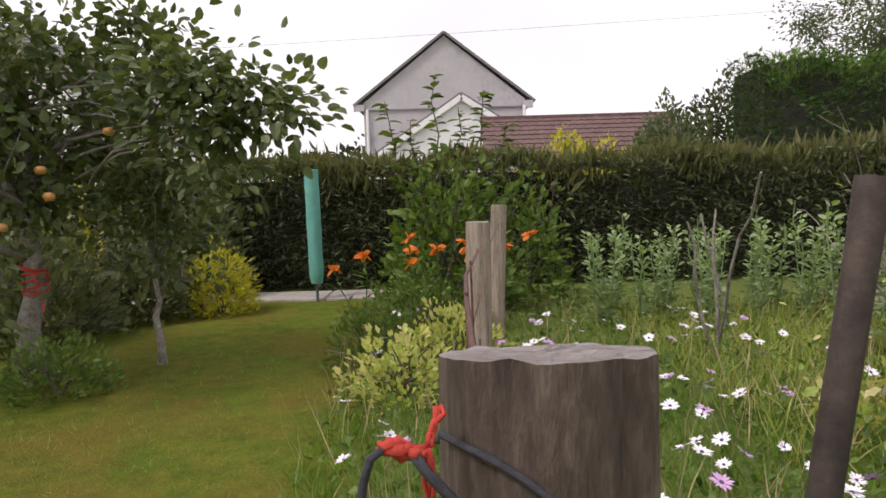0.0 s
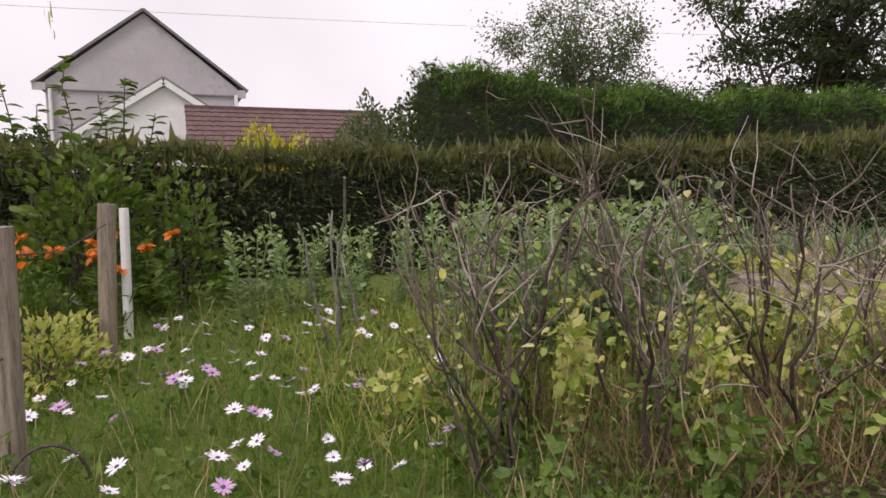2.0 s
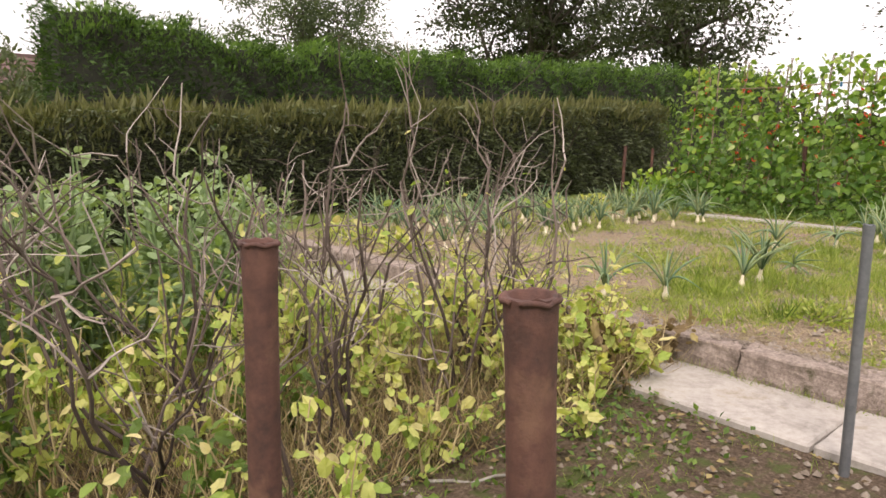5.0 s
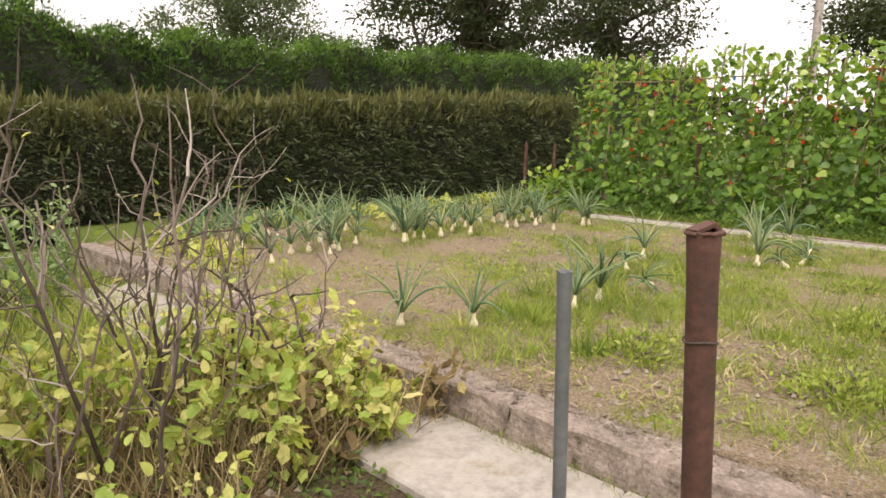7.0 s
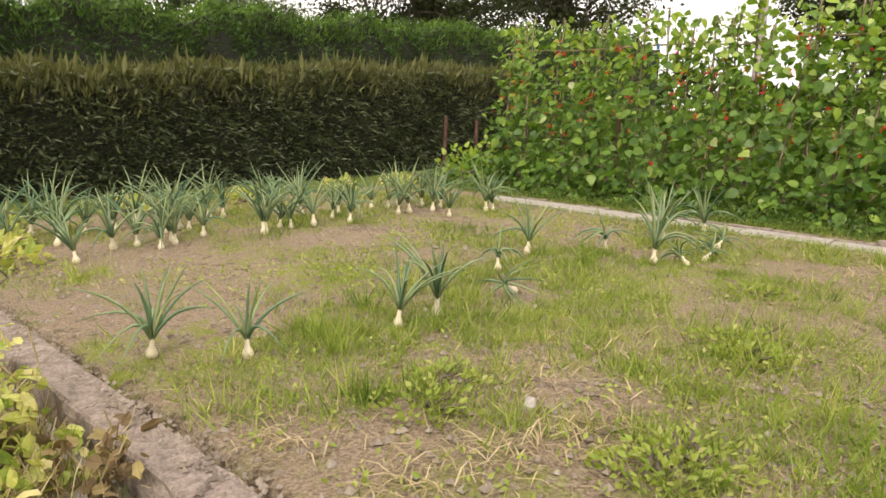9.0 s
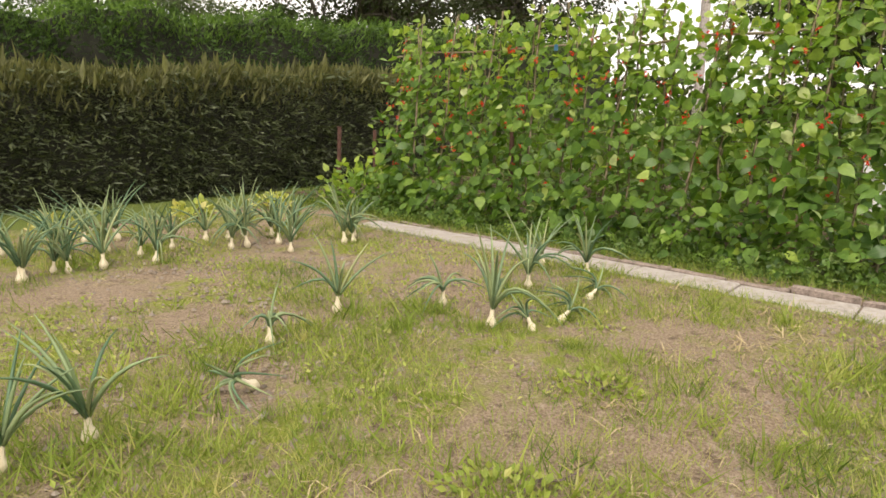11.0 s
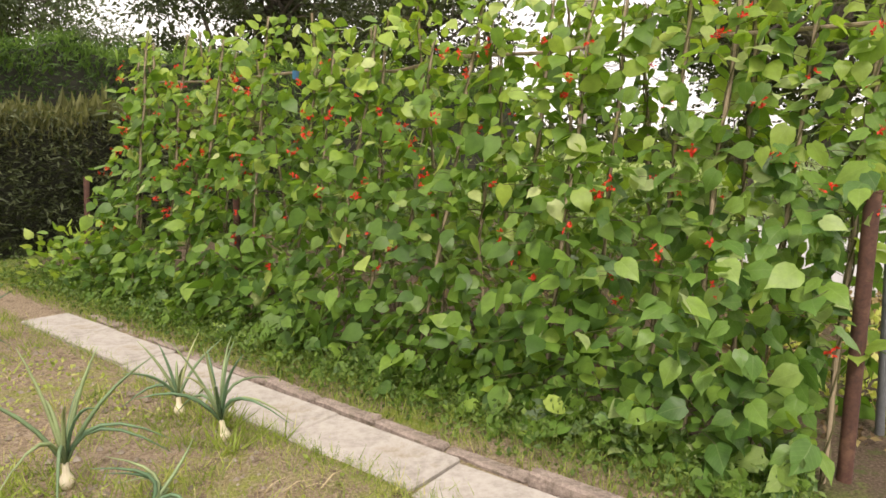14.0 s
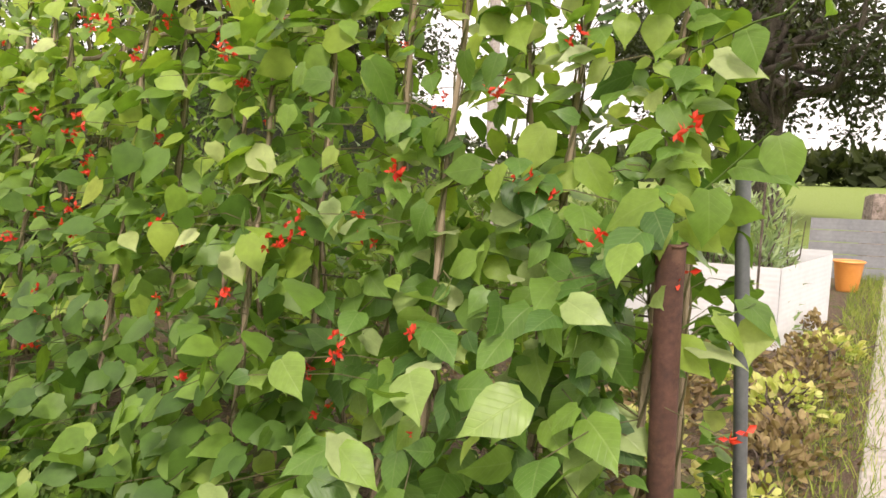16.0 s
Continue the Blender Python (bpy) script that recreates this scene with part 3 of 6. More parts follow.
x[end] = 5.7 + r.normal(size=end.sum()) * 0.08
z = u * (ctop(x) + 0.02)
y[end] = r.uniform(11.9, 13.5, end.sum())
y[~end] -= 0.24
fw = unit(np.stack([r.normal(size=n) * 0.7 - 0.8 * end, -0.7 + r.normal(size=n) * 0.3, 0.25 + r.normal(size=n) * 0.45], 1))
# Tint dims towards the foot: shade put into the spray colour.
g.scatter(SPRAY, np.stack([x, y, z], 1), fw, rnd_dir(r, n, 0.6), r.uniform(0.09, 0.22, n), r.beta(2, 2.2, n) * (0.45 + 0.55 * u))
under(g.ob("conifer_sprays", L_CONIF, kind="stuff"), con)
g = Geo(6)
r = g.r
n = 14500
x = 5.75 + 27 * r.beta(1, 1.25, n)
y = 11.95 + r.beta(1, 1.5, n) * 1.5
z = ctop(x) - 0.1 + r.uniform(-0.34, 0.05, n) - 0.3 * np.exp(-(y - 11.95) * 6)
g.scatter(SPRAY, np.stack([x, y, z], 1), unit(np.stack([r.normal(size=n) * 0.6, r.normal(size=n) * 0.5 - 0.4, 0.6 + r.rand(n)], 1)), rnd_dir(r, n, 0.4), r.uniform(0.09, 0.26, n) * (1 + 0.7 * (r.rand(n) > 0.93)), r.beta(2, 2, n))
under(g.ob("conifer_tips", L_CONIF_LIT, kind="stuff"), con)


# ---- houses ----
def gable(g, x0, x1, y0, y1, z0, ze, xr, zr):
    """A closed gabled body with the ridge along y."""
    v = [(x0, y0, z0), (x1, y0, z0), (x1, y0, ze), (xr, y0, zr), (x0, y0, ze), (x0, y1, z0), (x1, y1, z0), (x1, y1, ze), (xr, y1, zr), (x0, y1, ze)]
    g.add(v, [(0, 1, 2), (0, 2, 4), (4, 2, 3), (5, 7, 6), (5, 9, 7), (9, 8, 7), (0, 4, 9), (0, 9, 5), (1, 6, 7), (1, 7, 2), (4, 3, 8), (4, 8, 9), (3, 2, 7), (3, 7, 8)])


def plank(g, a, b, w, h, up=(0, 0, 1)):
    """A squared beam from a to b, w thick sideways, h along up."""
    a, b, up = np.array(a, float), np.array(b, float), np.array(up, float)
    d = unit(b - a)
    s = unit(np.cross(d, up))
    q = np.cross(s, d)
    v = [p + i * s * w / 2 + j * q * h / 2 for p in (a, b) for i, j in ((-1, -1), (1, -1), (1, 1), (-1, 1))]
    quads = [(0, 3, 2, 1), (4, 5, 6, 7), (0, 1, 5, 4), (1, 2, 6, 5), (2, 3, 7, 6), (3, 0, 4, 7)]
    g.add(v, [t for p, q2, r2, s2 in quads for t in ((p, q2, r2), (p, r2, s2))])


def roof_tiles(g, a, b, c, d, rows, cols, lift=0.05):
    """Overlapping rows of rolled tiles on the quad a b (eave) to d c (ridge)."""
    a, b, c, d = (np.array(p, float) for p in (a, b, c, d))
    nrm = unit(np.cross(b - a, d - a))
    steps = cols * 4
    for i in range(rows):
        s0, s1 = i / rows, min(1, (i + 1.12) / rows)
        u = np.linspace(0, 1, steps + 1)[:, None]
        wave = 0.022 * np.abs(np.sin(np.linspace(0, 1, steps + 1) * cols * math.pi))[:, None]
        lo = (a + (d - a) * s0) * (1 - u) + (b + (c - b) * s0) * u + nrm * (lift + 0.035 + wave)
        hi = (a + (d - a) * s1) * (1 - u) + (b + (c - b) * s1) * u + nrm * (lift + wave)
        bot = lo - nrm * 0.035
        v = np.vstack([lo, hi, bot])
        k = steps + 1
        f = []
        for j in range(steps):
            f += [(j, j + 1, k + j + 1), (j, k + j + 1, k + j), (2 * k + j, 2 * k + j + 1, j + 1), (2 * k + j, j + 1, j)]
        g.add(v, f)


house = thing("house", "grey rendered gable house with dark verges and white downpipe", "house", (0.2, 32, -0.2))
g = Geo(10)
gable(g, -3.1, 3.4, 27.5, 39, -0.3, 4.72, 0.2, 7.3)
under(g.ob("wall", RENDER_WALL), house)
g = Geo(11)
for sx, xe in ((-1, -3.5), (1, 3.8)):
    plank(g, (xe, 33.2, 4.62), (0.2, 33.2, 7.42), 11.7, 0.09)
under(g.ob("roof", SLATE), house)
g = Geo(12)
plank(g, (-3.1, 27.46, 4.42), (3.4, 27.46, 4.42), 0.05, 0.05)
under(g.ob("string_course", SLATE), house)
g = Geo(13)
g.box((-3.28, 27.42, 4.52), (0.42, 0.1, 0.26))
under(g.ob("eaves_box", RENDER_WALL), house)
g = Geo(13)
g.box((3.5, 27.42, 4.5), (0.42, 0.1, 0.3))
under(g.ob("eaves_box", RENDER_WALL), house)
g = Geo(14)
g.tube([(-2.95, 27.4, 4.45), (-2.95, 27.4, 0)], 0.06, 8)
under(g.ob("downpipe", WHITE), house)
g = Geo(14)
g.tube([(3.35, 27.35, 4.45), (3.3, 27.35, 0)], 0.07, 8)
under(g.ob("downpipe", WHITE), house)
annex = thing("annex", "white gabled annex with broad white bargeboards", "house", (0.8, 26.5, -0.2))
g = Geo(16)
gable(g, -2.5, 4.0, 25.6, 27.42, -0.3, 2.35, 0.78, 4.55)
under(g.ob("wall", WHITE_WALL), annex)
g = Geo(17)
for xe in (-2.95, 4.5):
    plank(g, (xe, 26.45, 2.28), (0.78, 26.45, 4.74), 1.95, 0.1)
under(g.ob("roof", SLATE), annex)
g = Geo(18)
for xe in (-2.95, 4.5):
    plank(g, (xe, 25.44, 2.13), (0.78, 25.44, 4.59), 0.06, 0.2)
under(g.ob("bargeboard", WHITE), annex)
bung = thing("low_building", "low building with a brown-red tiled roof", "house", (4.5, 24, -0.2))
g = Geo(19)
gable(g, 0, 3.6, -7.0, 0, -0.3, 2.2, 1.9, 3.5)
v = g.v[0].copy()
g.v[0] = np.stack([4.4 + (v[:, 1] + 3.5) * 0.94 + 0.5, 22.6 + v[:, 0], v[:, 2]], 1)
under(g.ob("wall", WHITE_WALL), bung)
g = Geo(20)
roof_tiles(g, (1.4, 22.3, 2.05), (8.25, 22.3, 2.05), (8.25, 24.55, 3.6), (1.4, 24.55, 3.6), 9, 24)
under(g.ob("roof_tiles", TILE, kind="stuff"), bung)
g = Geo(21)
plank(g, (1.4, 24.55, 3.68), (8.25, 24.55, 3.68), 0.2, 0.1)
plank(g, (8.2, 22.3, 2.1), (8.2, 24.55, 3.66), 0.1, 0.12)
under(g.ob("ridge", TILE), bung)

white = thing("white_house", "white house with a dark pitched roof behind the fruit trees", "house", (-13, 26, -0.2))
g = Geo(22)
gable(g, -18, -11.2, 22, 32, -0.3, 4.4, -14.6, 6.9)
under(g.ob("wall", WHITE_WALL), white)
g = Geo(23)
for xe in (-18.5, -10.6):
    plank(g, (xe, 27, 4.2), (-14.6, 27, 7.05), 10.6, 0.16)
under(g.ob("roof", SLATE), white)
for zz in (1.1, 3.4):
    for xx in (-16.2, -13.0):
        g = Geo(24)
        g.box((xx, 21.99, zz), (1.1, 0.08, 1.1))
        under(g.ob("window", SLATE), white)
shed = thing("white_shed", "low white-roofed shed behind the hedge", "shed", (-7.6, 21, -0.2))
g = Geo(25)
gable(g, -8.6, -5.9, 20, 23, -0.3, 1.85, -7.2, 2.35)
under(g.ob("body", WHITE), shed)


# ---- trees ----
def branch_tree(name, label, base, height, crown_r, crown_c, n_limb, trunk_r, leaf_mat_, leaf_t, leaf_size, n_leaf, bark, seed, clump=0.5, lean=(0, 0), category="tree", clumps=70, flat=0.75, reach=()):
    """A tapered trunk, crooked limbs that fork, and a crown of leaf clumps with gaps."""
    tr = thing(name, label, category, base)
    r = np.random.RandomState(seed)
    base, cc = np.array(base, float), np.array(crown_c, float)
    g = Geo(seed)
    top = base + np.array([lean[0], lean[1], height])
    tp = bent(r, base - (0, 0, 0.05), top, 7, 0.025)
    g.tube(tp, np.linspace(trunk_r, trunk_r * 0.3, 7), 9)
    g.tube([base - (0, 0, 0.05), base + (0, 0, trunk_r * 1.5)], [trunk_r * 1.45, trunk_r], 9)
    tips = []
    for i in range(n_limb):
        s = r.randint(2, 6)
        st = tp[s] + (tp[min(6, s + 1)] - tp[s]) * r.rand()
        d = rnd_dir(r, 1)[0]
        e = cc + d * crown_r * np.array([1, 1, flat]) * r.uniform(0.55, 0.95)
        limb = bent(r, st, e, 6, 0.06)
        g.tube(limb, np.linspace(trunk_r * 0.38, trunk_r * 0.06, 6), 6)
        tips.append(e)
        for j in range(3):
            k = r.randint(2, 5)
            e2 = limb[k] + rnd_dir(r, 1, 0.2)[0] * crown_r * r.uniform(0.25, 0.5)
            g.tube(bent(r, limb[k], e2, 4, 0.08), np.linspace(trunk_r * 0.14, trunk_r * 0.03, 4), 4)
            tips.append(e2)
    for e in reach:
        st = tp[4] + (tp[6] - tp[4]) * r.rand()
        g.tube(bent(r, st, e, 7, 0.05), np.linspace(trunk_r * 0.14, trunk_r * 0.04, 7), 5)
        tips += [np.array(e, float)] * 2
    under(g.ob("trunk", bark, smooth=True), tr)
    g = Geo(seed + 1)
    r = g.r
    tips = list(tips)
    while len(tips) < clumps:
        d = rnd_dir(r, 1)[0]
        tips.append(cc + d * crown_r * np.array([1, 1, flat]) * r.uniform(0.5, 1.0) ** 0.5)
    tips = np.array(tips)
    wts = r.uniform(0.4, 1.6, len(tips))
    idx = r.choice(len(tips), n_leaf, p=wts / wts.sum())
    off = r.normal(size=(n_leaf, 3)) * clump * r.uniform(0.5, 1.2, len(tips))[idx][:, None] * np.array([1, 1, 0.7])
    pos = tips[idx] + off
    pos[:, 2] = np.maximum(pos[:, 2], base[2] + 0.1)
    fw = unit(off + rnd_dir(r, n_leaf) * clump * 0.9 + np.array([0, 0, -0.25 * clump]))
    g.scatter(leaf_t, pos, fw, rnd_dir(r, n_leaf, 0.9), leaf_size * r.uniform(0.6, 1.3, n_leaf), r.beta(2, 2, n_leaf) * 0.7 + 0.3 * r.rand(len(tips))[idx])
    under(g.ob("leaves", leaf_mat_, kind="stuff"), tr)
    return tr


branch_tree("apple_tree", "leafy apple tree with red twine round its trunk", (-3.05, 4.95, -0.2), 2.2, 1.35, (-3.15, 4.6, 2.0), 19, 0.10, L_APPLE, OVAL, 0.088, 7600, BARK_PALE, 100, 0.18, (0.1, -0.1), clumps=105, flat=1.0, reach=((-1.13, 4.4, 1.72), (-1.0, 4.4, 1.73), (-1.27, 4.4, 1.81), (-1.39, 4.4, 1.58), (-1.52, 4.4, 1.87), (-1.64, 4.4, 1.69), (-1.48, 4.4, 1.36), (-1.73, 4.4, 1.98)))
branch_tree("young_fruit_tree", "small pale-barked fruit tree standing in the lawn", (-2.33, 5.4, -0.2), 1.15, 0.62, (-2.3, 5.3, 1.15), 9, 0.035, L_APPLE, OVAL, 0.07, 1500, BARK_PALE, 110, 0.14, clumps=40, flat=1.1)
branch_tree("oak_tree", "broad dark oak standing beyond the conifers", (34.5, 26.5, 0), 9, 7.6, (34.5, 26.5, 9.0), 26, 0.5, L_TREE, LEAF, 0.26, 24000, BARK, 120, 0.6, clumps=150, flat=0.7)
branch_tree("grey_tree", "airy grey-green tree beyond the conifers", (28, 43, 0), 9, 5.8, (28, 43, 9.6), 18, 0.3, L_ASH, LEAF, 0.25, 17000, BARK, 130, 0.7, clumps=120, flat=0.85)
branch_tree("grey_tree", "airy grey-green tree beyond the conifers", (34.5, 44, 0), 7, 4.2, (34.5, 44, 7.0), 12, 0.3, L_ASH, LEAF, 0.24, 8000, BARK, 135, 0.7, clumps=50, flat=0.8)
branch_tree("dark_tree", "large dark spreading tree at the field edge", (38, 2.6, 0), 8, 5.6, (38, 2.2, 7.2), 20, 0.55, L_TREE, LEAF, 0.24, 16000, BARK, 140, 0.6, clumps=130, flat=0.75)
branch_tree("dark_tree", "dark tree beyond the vegetable plot", (42, 6.2, 0), 7, 4.0, (42, 6.2, 6.6), 14, 0.4, L_TREE, LEAF, 0.24, 9500, BARK, 150, 0.7, clumps=70, flat=0.9)
branch_tree("dark_tree", "dark tree behind the bean row", (34, 17.5, 0), 6.5, 4.6, (34, 17.5, 6.4), 16, 0.4, L_TREE, LEAF, 0.23, 10000, BARK, 145, 0.7, clumps=80, flat=0.8)


for k, (ax, ay, az) in enumerate([(-2.55, 4.3, 1.35), (-2.45, 4.2, 1.18), (-2.7, 4.1, 1.0), (-2.2, 4.5, 1.6)]):
    ap = thing("apple", "ripening orange-yellow apple hanging in the tree", "apple", (ax, ay, az), "apples in the tree")
    bm = bmesh.new()
    bmesh.ops.create_uvsphere(bm, u_segments=12, v_segments=8, radius=0.036)
    for v in bm.verts:
        q = math.hypot(v.co.x, v.co.y)
        v.co.z = v.co.z * 0.92 - 0.012 * math.exp(-(q / 0.014) ** 2) * (1 if v.co.z > 0 else -0.6)
    me = bpy.data.meshes.new("fruit")
    bm.to_mesh(me)
    bm.free()
    me.materials.append(solid_mat("apple_skin", [(0.45, 0.16, 0.05), (0.55, 0.33, 0.09)], 0.35, scale=9, bump=0.1))
    me.polygons.foreach_set("use_smooth", [True] * len(me.polygons))
    fr = new("fruit", me)
    fr.parent = ap
    g = Geo(9)
    g.tube([(ax, ay, az + 0.028), (ax + 0.01, ay, az + 0.09)], 0.003, 5)
    under(g.ob("stalk", TWIG), ap)


# ---- shrubs ----
def shrub(name, label, base, rad, height, mat, tmpl, size, n, seed, stems=7, upright=0.6, category="shrub", core=True):
    """A loose bush: forked stems from the foot, leaves thick at the rim."""
    sh = thing(name, label, category, base)
    g = Geo(seed)
    r = g.r
    base = np.array(base, float)
    for i in range(stems):
        e = base + np.array([r.normal() * rad * 0.5, r.normal() * rad * 0.5, height * r.uniform(0.6, 0.95)])
        g.tube(bent(r, base + r.normal(size=3) * (rad * 0.12, rad * 0.12, 0), e, 5, 0.06), np.linspace(0.014, 0.004, 5), 4)
    under(g.ob("stem", TWIG), sh)
    g = Geo(seed + 1)
    r = g.r
    d = rnd_dir(r, n)
    d[:, 2] = np.abs(d[:, 2]) * 1.0
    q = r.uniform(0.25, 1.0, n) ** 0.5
    lump = 1 + 0.18 * np.sin(d[:, 0] * 7 + seed) * np.sin(d[:, 1] * 6 + d[:, 2] * 5)
    pos = base + d * (q * lump)[:, None] * np.array([rad, rad, height])
    fw = unit(d * np.array([1, 1, 0.3]) + rnd_dir(r, n) * 0.7 + np.array([0, 0, upright]))
    # Tint darkens inwards: the bush's inner shade is painted into the leaves.
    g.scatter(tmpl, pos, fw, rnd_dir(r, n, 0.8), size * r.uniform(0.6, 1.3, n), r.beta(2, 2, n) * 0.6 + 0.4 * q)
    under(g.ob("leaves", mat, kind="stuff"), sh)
    return sh


shrub("golden_shrub", "bright yellow golden shrub at the lawn edge", (-2.6, 7.7, -0.2), 0.4, 0.78, L_GOLD, SPRAY, 0.13, 1500, 200)
shrub("golden_shrub", "bright yellow golden shrub at the lawn edge", (-4.0, 7.2, -0.2), 0.35, 1.75, L_GOLD, SPRAY, 0.12, 400, 204)
# The nearer dark shrubs are added to stand in for shade under the apple.
for i, (sx, sy, sr, shh) in enumerate([(-4.6, 6.9, 1.1, 1.5), (-4.3, 8.4, 1.2, 1.7), (-6.0, 6.2, 1.3, 1.9), (-3.2, 8.9, 0.6, 1.5), (-7.0, 8.5, 1.5, 1.8), (-4.9, 5.2, 0.8, 1.0), (-3.75, 6.3, 0.65, 0.95), (-3.3, 7.4, 0.5, 0.9)]):
    shrub("dark_shrub", "dense dark green shrub filling the shade behind the fruit trees", (sx, sy, -0.2), sr, shh, L_HEDGE, LEAF, 0.12, 1200, 210 + 3 * i)
shrub("ground_ivy", "small leafy plant at the foot of the apple tree", (-2.75, 4.6, -0.2), 0.42, 0.42, L_LUSH, LEAF, 0.06, 900, 240, stems=4)
shrub("plum_shrub", "tall leafy green shrub with upright shoots before the hedge", (0.05, 7.6, -0.2), 0.78, 1.7, L_LUSH, OVAL, 0.105, 1900, 250, stems=12)
shrub("plum_shrub", "leafy green shrub before the hedge", (0.95, 7.9, -0.2), 0.6, 1.5, L_LUSH, OVAL, 0.09, 900, 255, stems=8)
sh = thing("leafy_shoots", "upright leafy shoots rising above the hedge", "shrub", (0.1, 7.7, 1.2))
g, g2 = Geo(260), Geo(261)
r = g.r
for sx, sy, zt in ((-0.62, 7.6, 2.15), (-0.05, 7.7, 2.45), (0.48, 7.65, 2.25), (0.2, 7.9, 2.1), (-0.35, 7.8, 1.95), (0.75, 7.8, 1.9)):
    p = bent(r, (sx * 0.5, sy, 0.2), (sx, sy, zt), 8, 0.015)
    g.tube(p, np.linspace(0.016, 0.005, 8), 5)
    k = 46
    s = r.uniform(0.45, 1.0, k)
    pos = np.stack([np.interp(s, np.linspace(0, 1, 8), p[:, i]) for i in range(3)], 1)
    an = r.uniform(0, 6.28, k)
    g2.scatter(OVAL, pos, np.stack([np.cos(an), np.sin(an), r.uniform(-0.1, 0.5, k)], 1), np.tile([0, 0, 1.0], (k, 1)) + r.normal(size=(k, 3)) * 0.2, r.uniform(0.09, 0.17, k), r.beta(2, 2, k))
under(g.ob("stem", TWIG), sh)
under(g2.ob("leaves", L_LUSH, kind="stuff"), sh)
shrub("golden_hedge_top", "yellow flowering shrub beyond the hedge", (2.9, 14.5, -0.2), 1.75, 2.3, L_GOLD, LEAF, 0.13, 9000, 270)
shrub("grey_shrub", "grey-green shrub beyond the hedge", (5.85, 17.5, -0.2), 1.4, 3.25, L_ASH, LEAF, 0.14, 9000, 275)
shrub("dark_shrub", "dark rounded shrub beyond the hedge", (8.6, 21, -0.2), 1.8, 4.3, L_TREE, LEAF, 0.17, 8000, 280)
for k in range(5):
    shrub("dark_shrub", "dark distant treetop beyond the hedge", (-5 + k * 1.6 - (k > 2) * 8, 44 + k, -0.2), 2.4, 4.4 - 0.2 * k, L_TREE, LEAF, 0.35, 800, 300 + k * 3)
far = thing("distant_woods", "low dark line of distant woods and hedgerow", "woods", (0, 0, 0), kind="structure")
g = Geo(320)
r = g.r
n = 9000
an = r.uniform(-0.6, 2.4, n)
rr = np.where(an < 0.35, 115, 190) + r.uniform(0, 8, n)
hz = np.where(an < 0.35, 3.5, 12 + 3 * np.sin(an * 9)) * r.rand(n) ** 0.7
g.scatter(LEAF, np.stack([rr * np.cos(an), rr * np.sin(an), hz], 1), rnd_dir(r, n, 0.4), rnd_dir(r, n), r.uniform(1.5, 3.5, n), r.beta(2, 2, n))
under(g.ob("far_foliage", L_TREE, kind="stuff"), far)


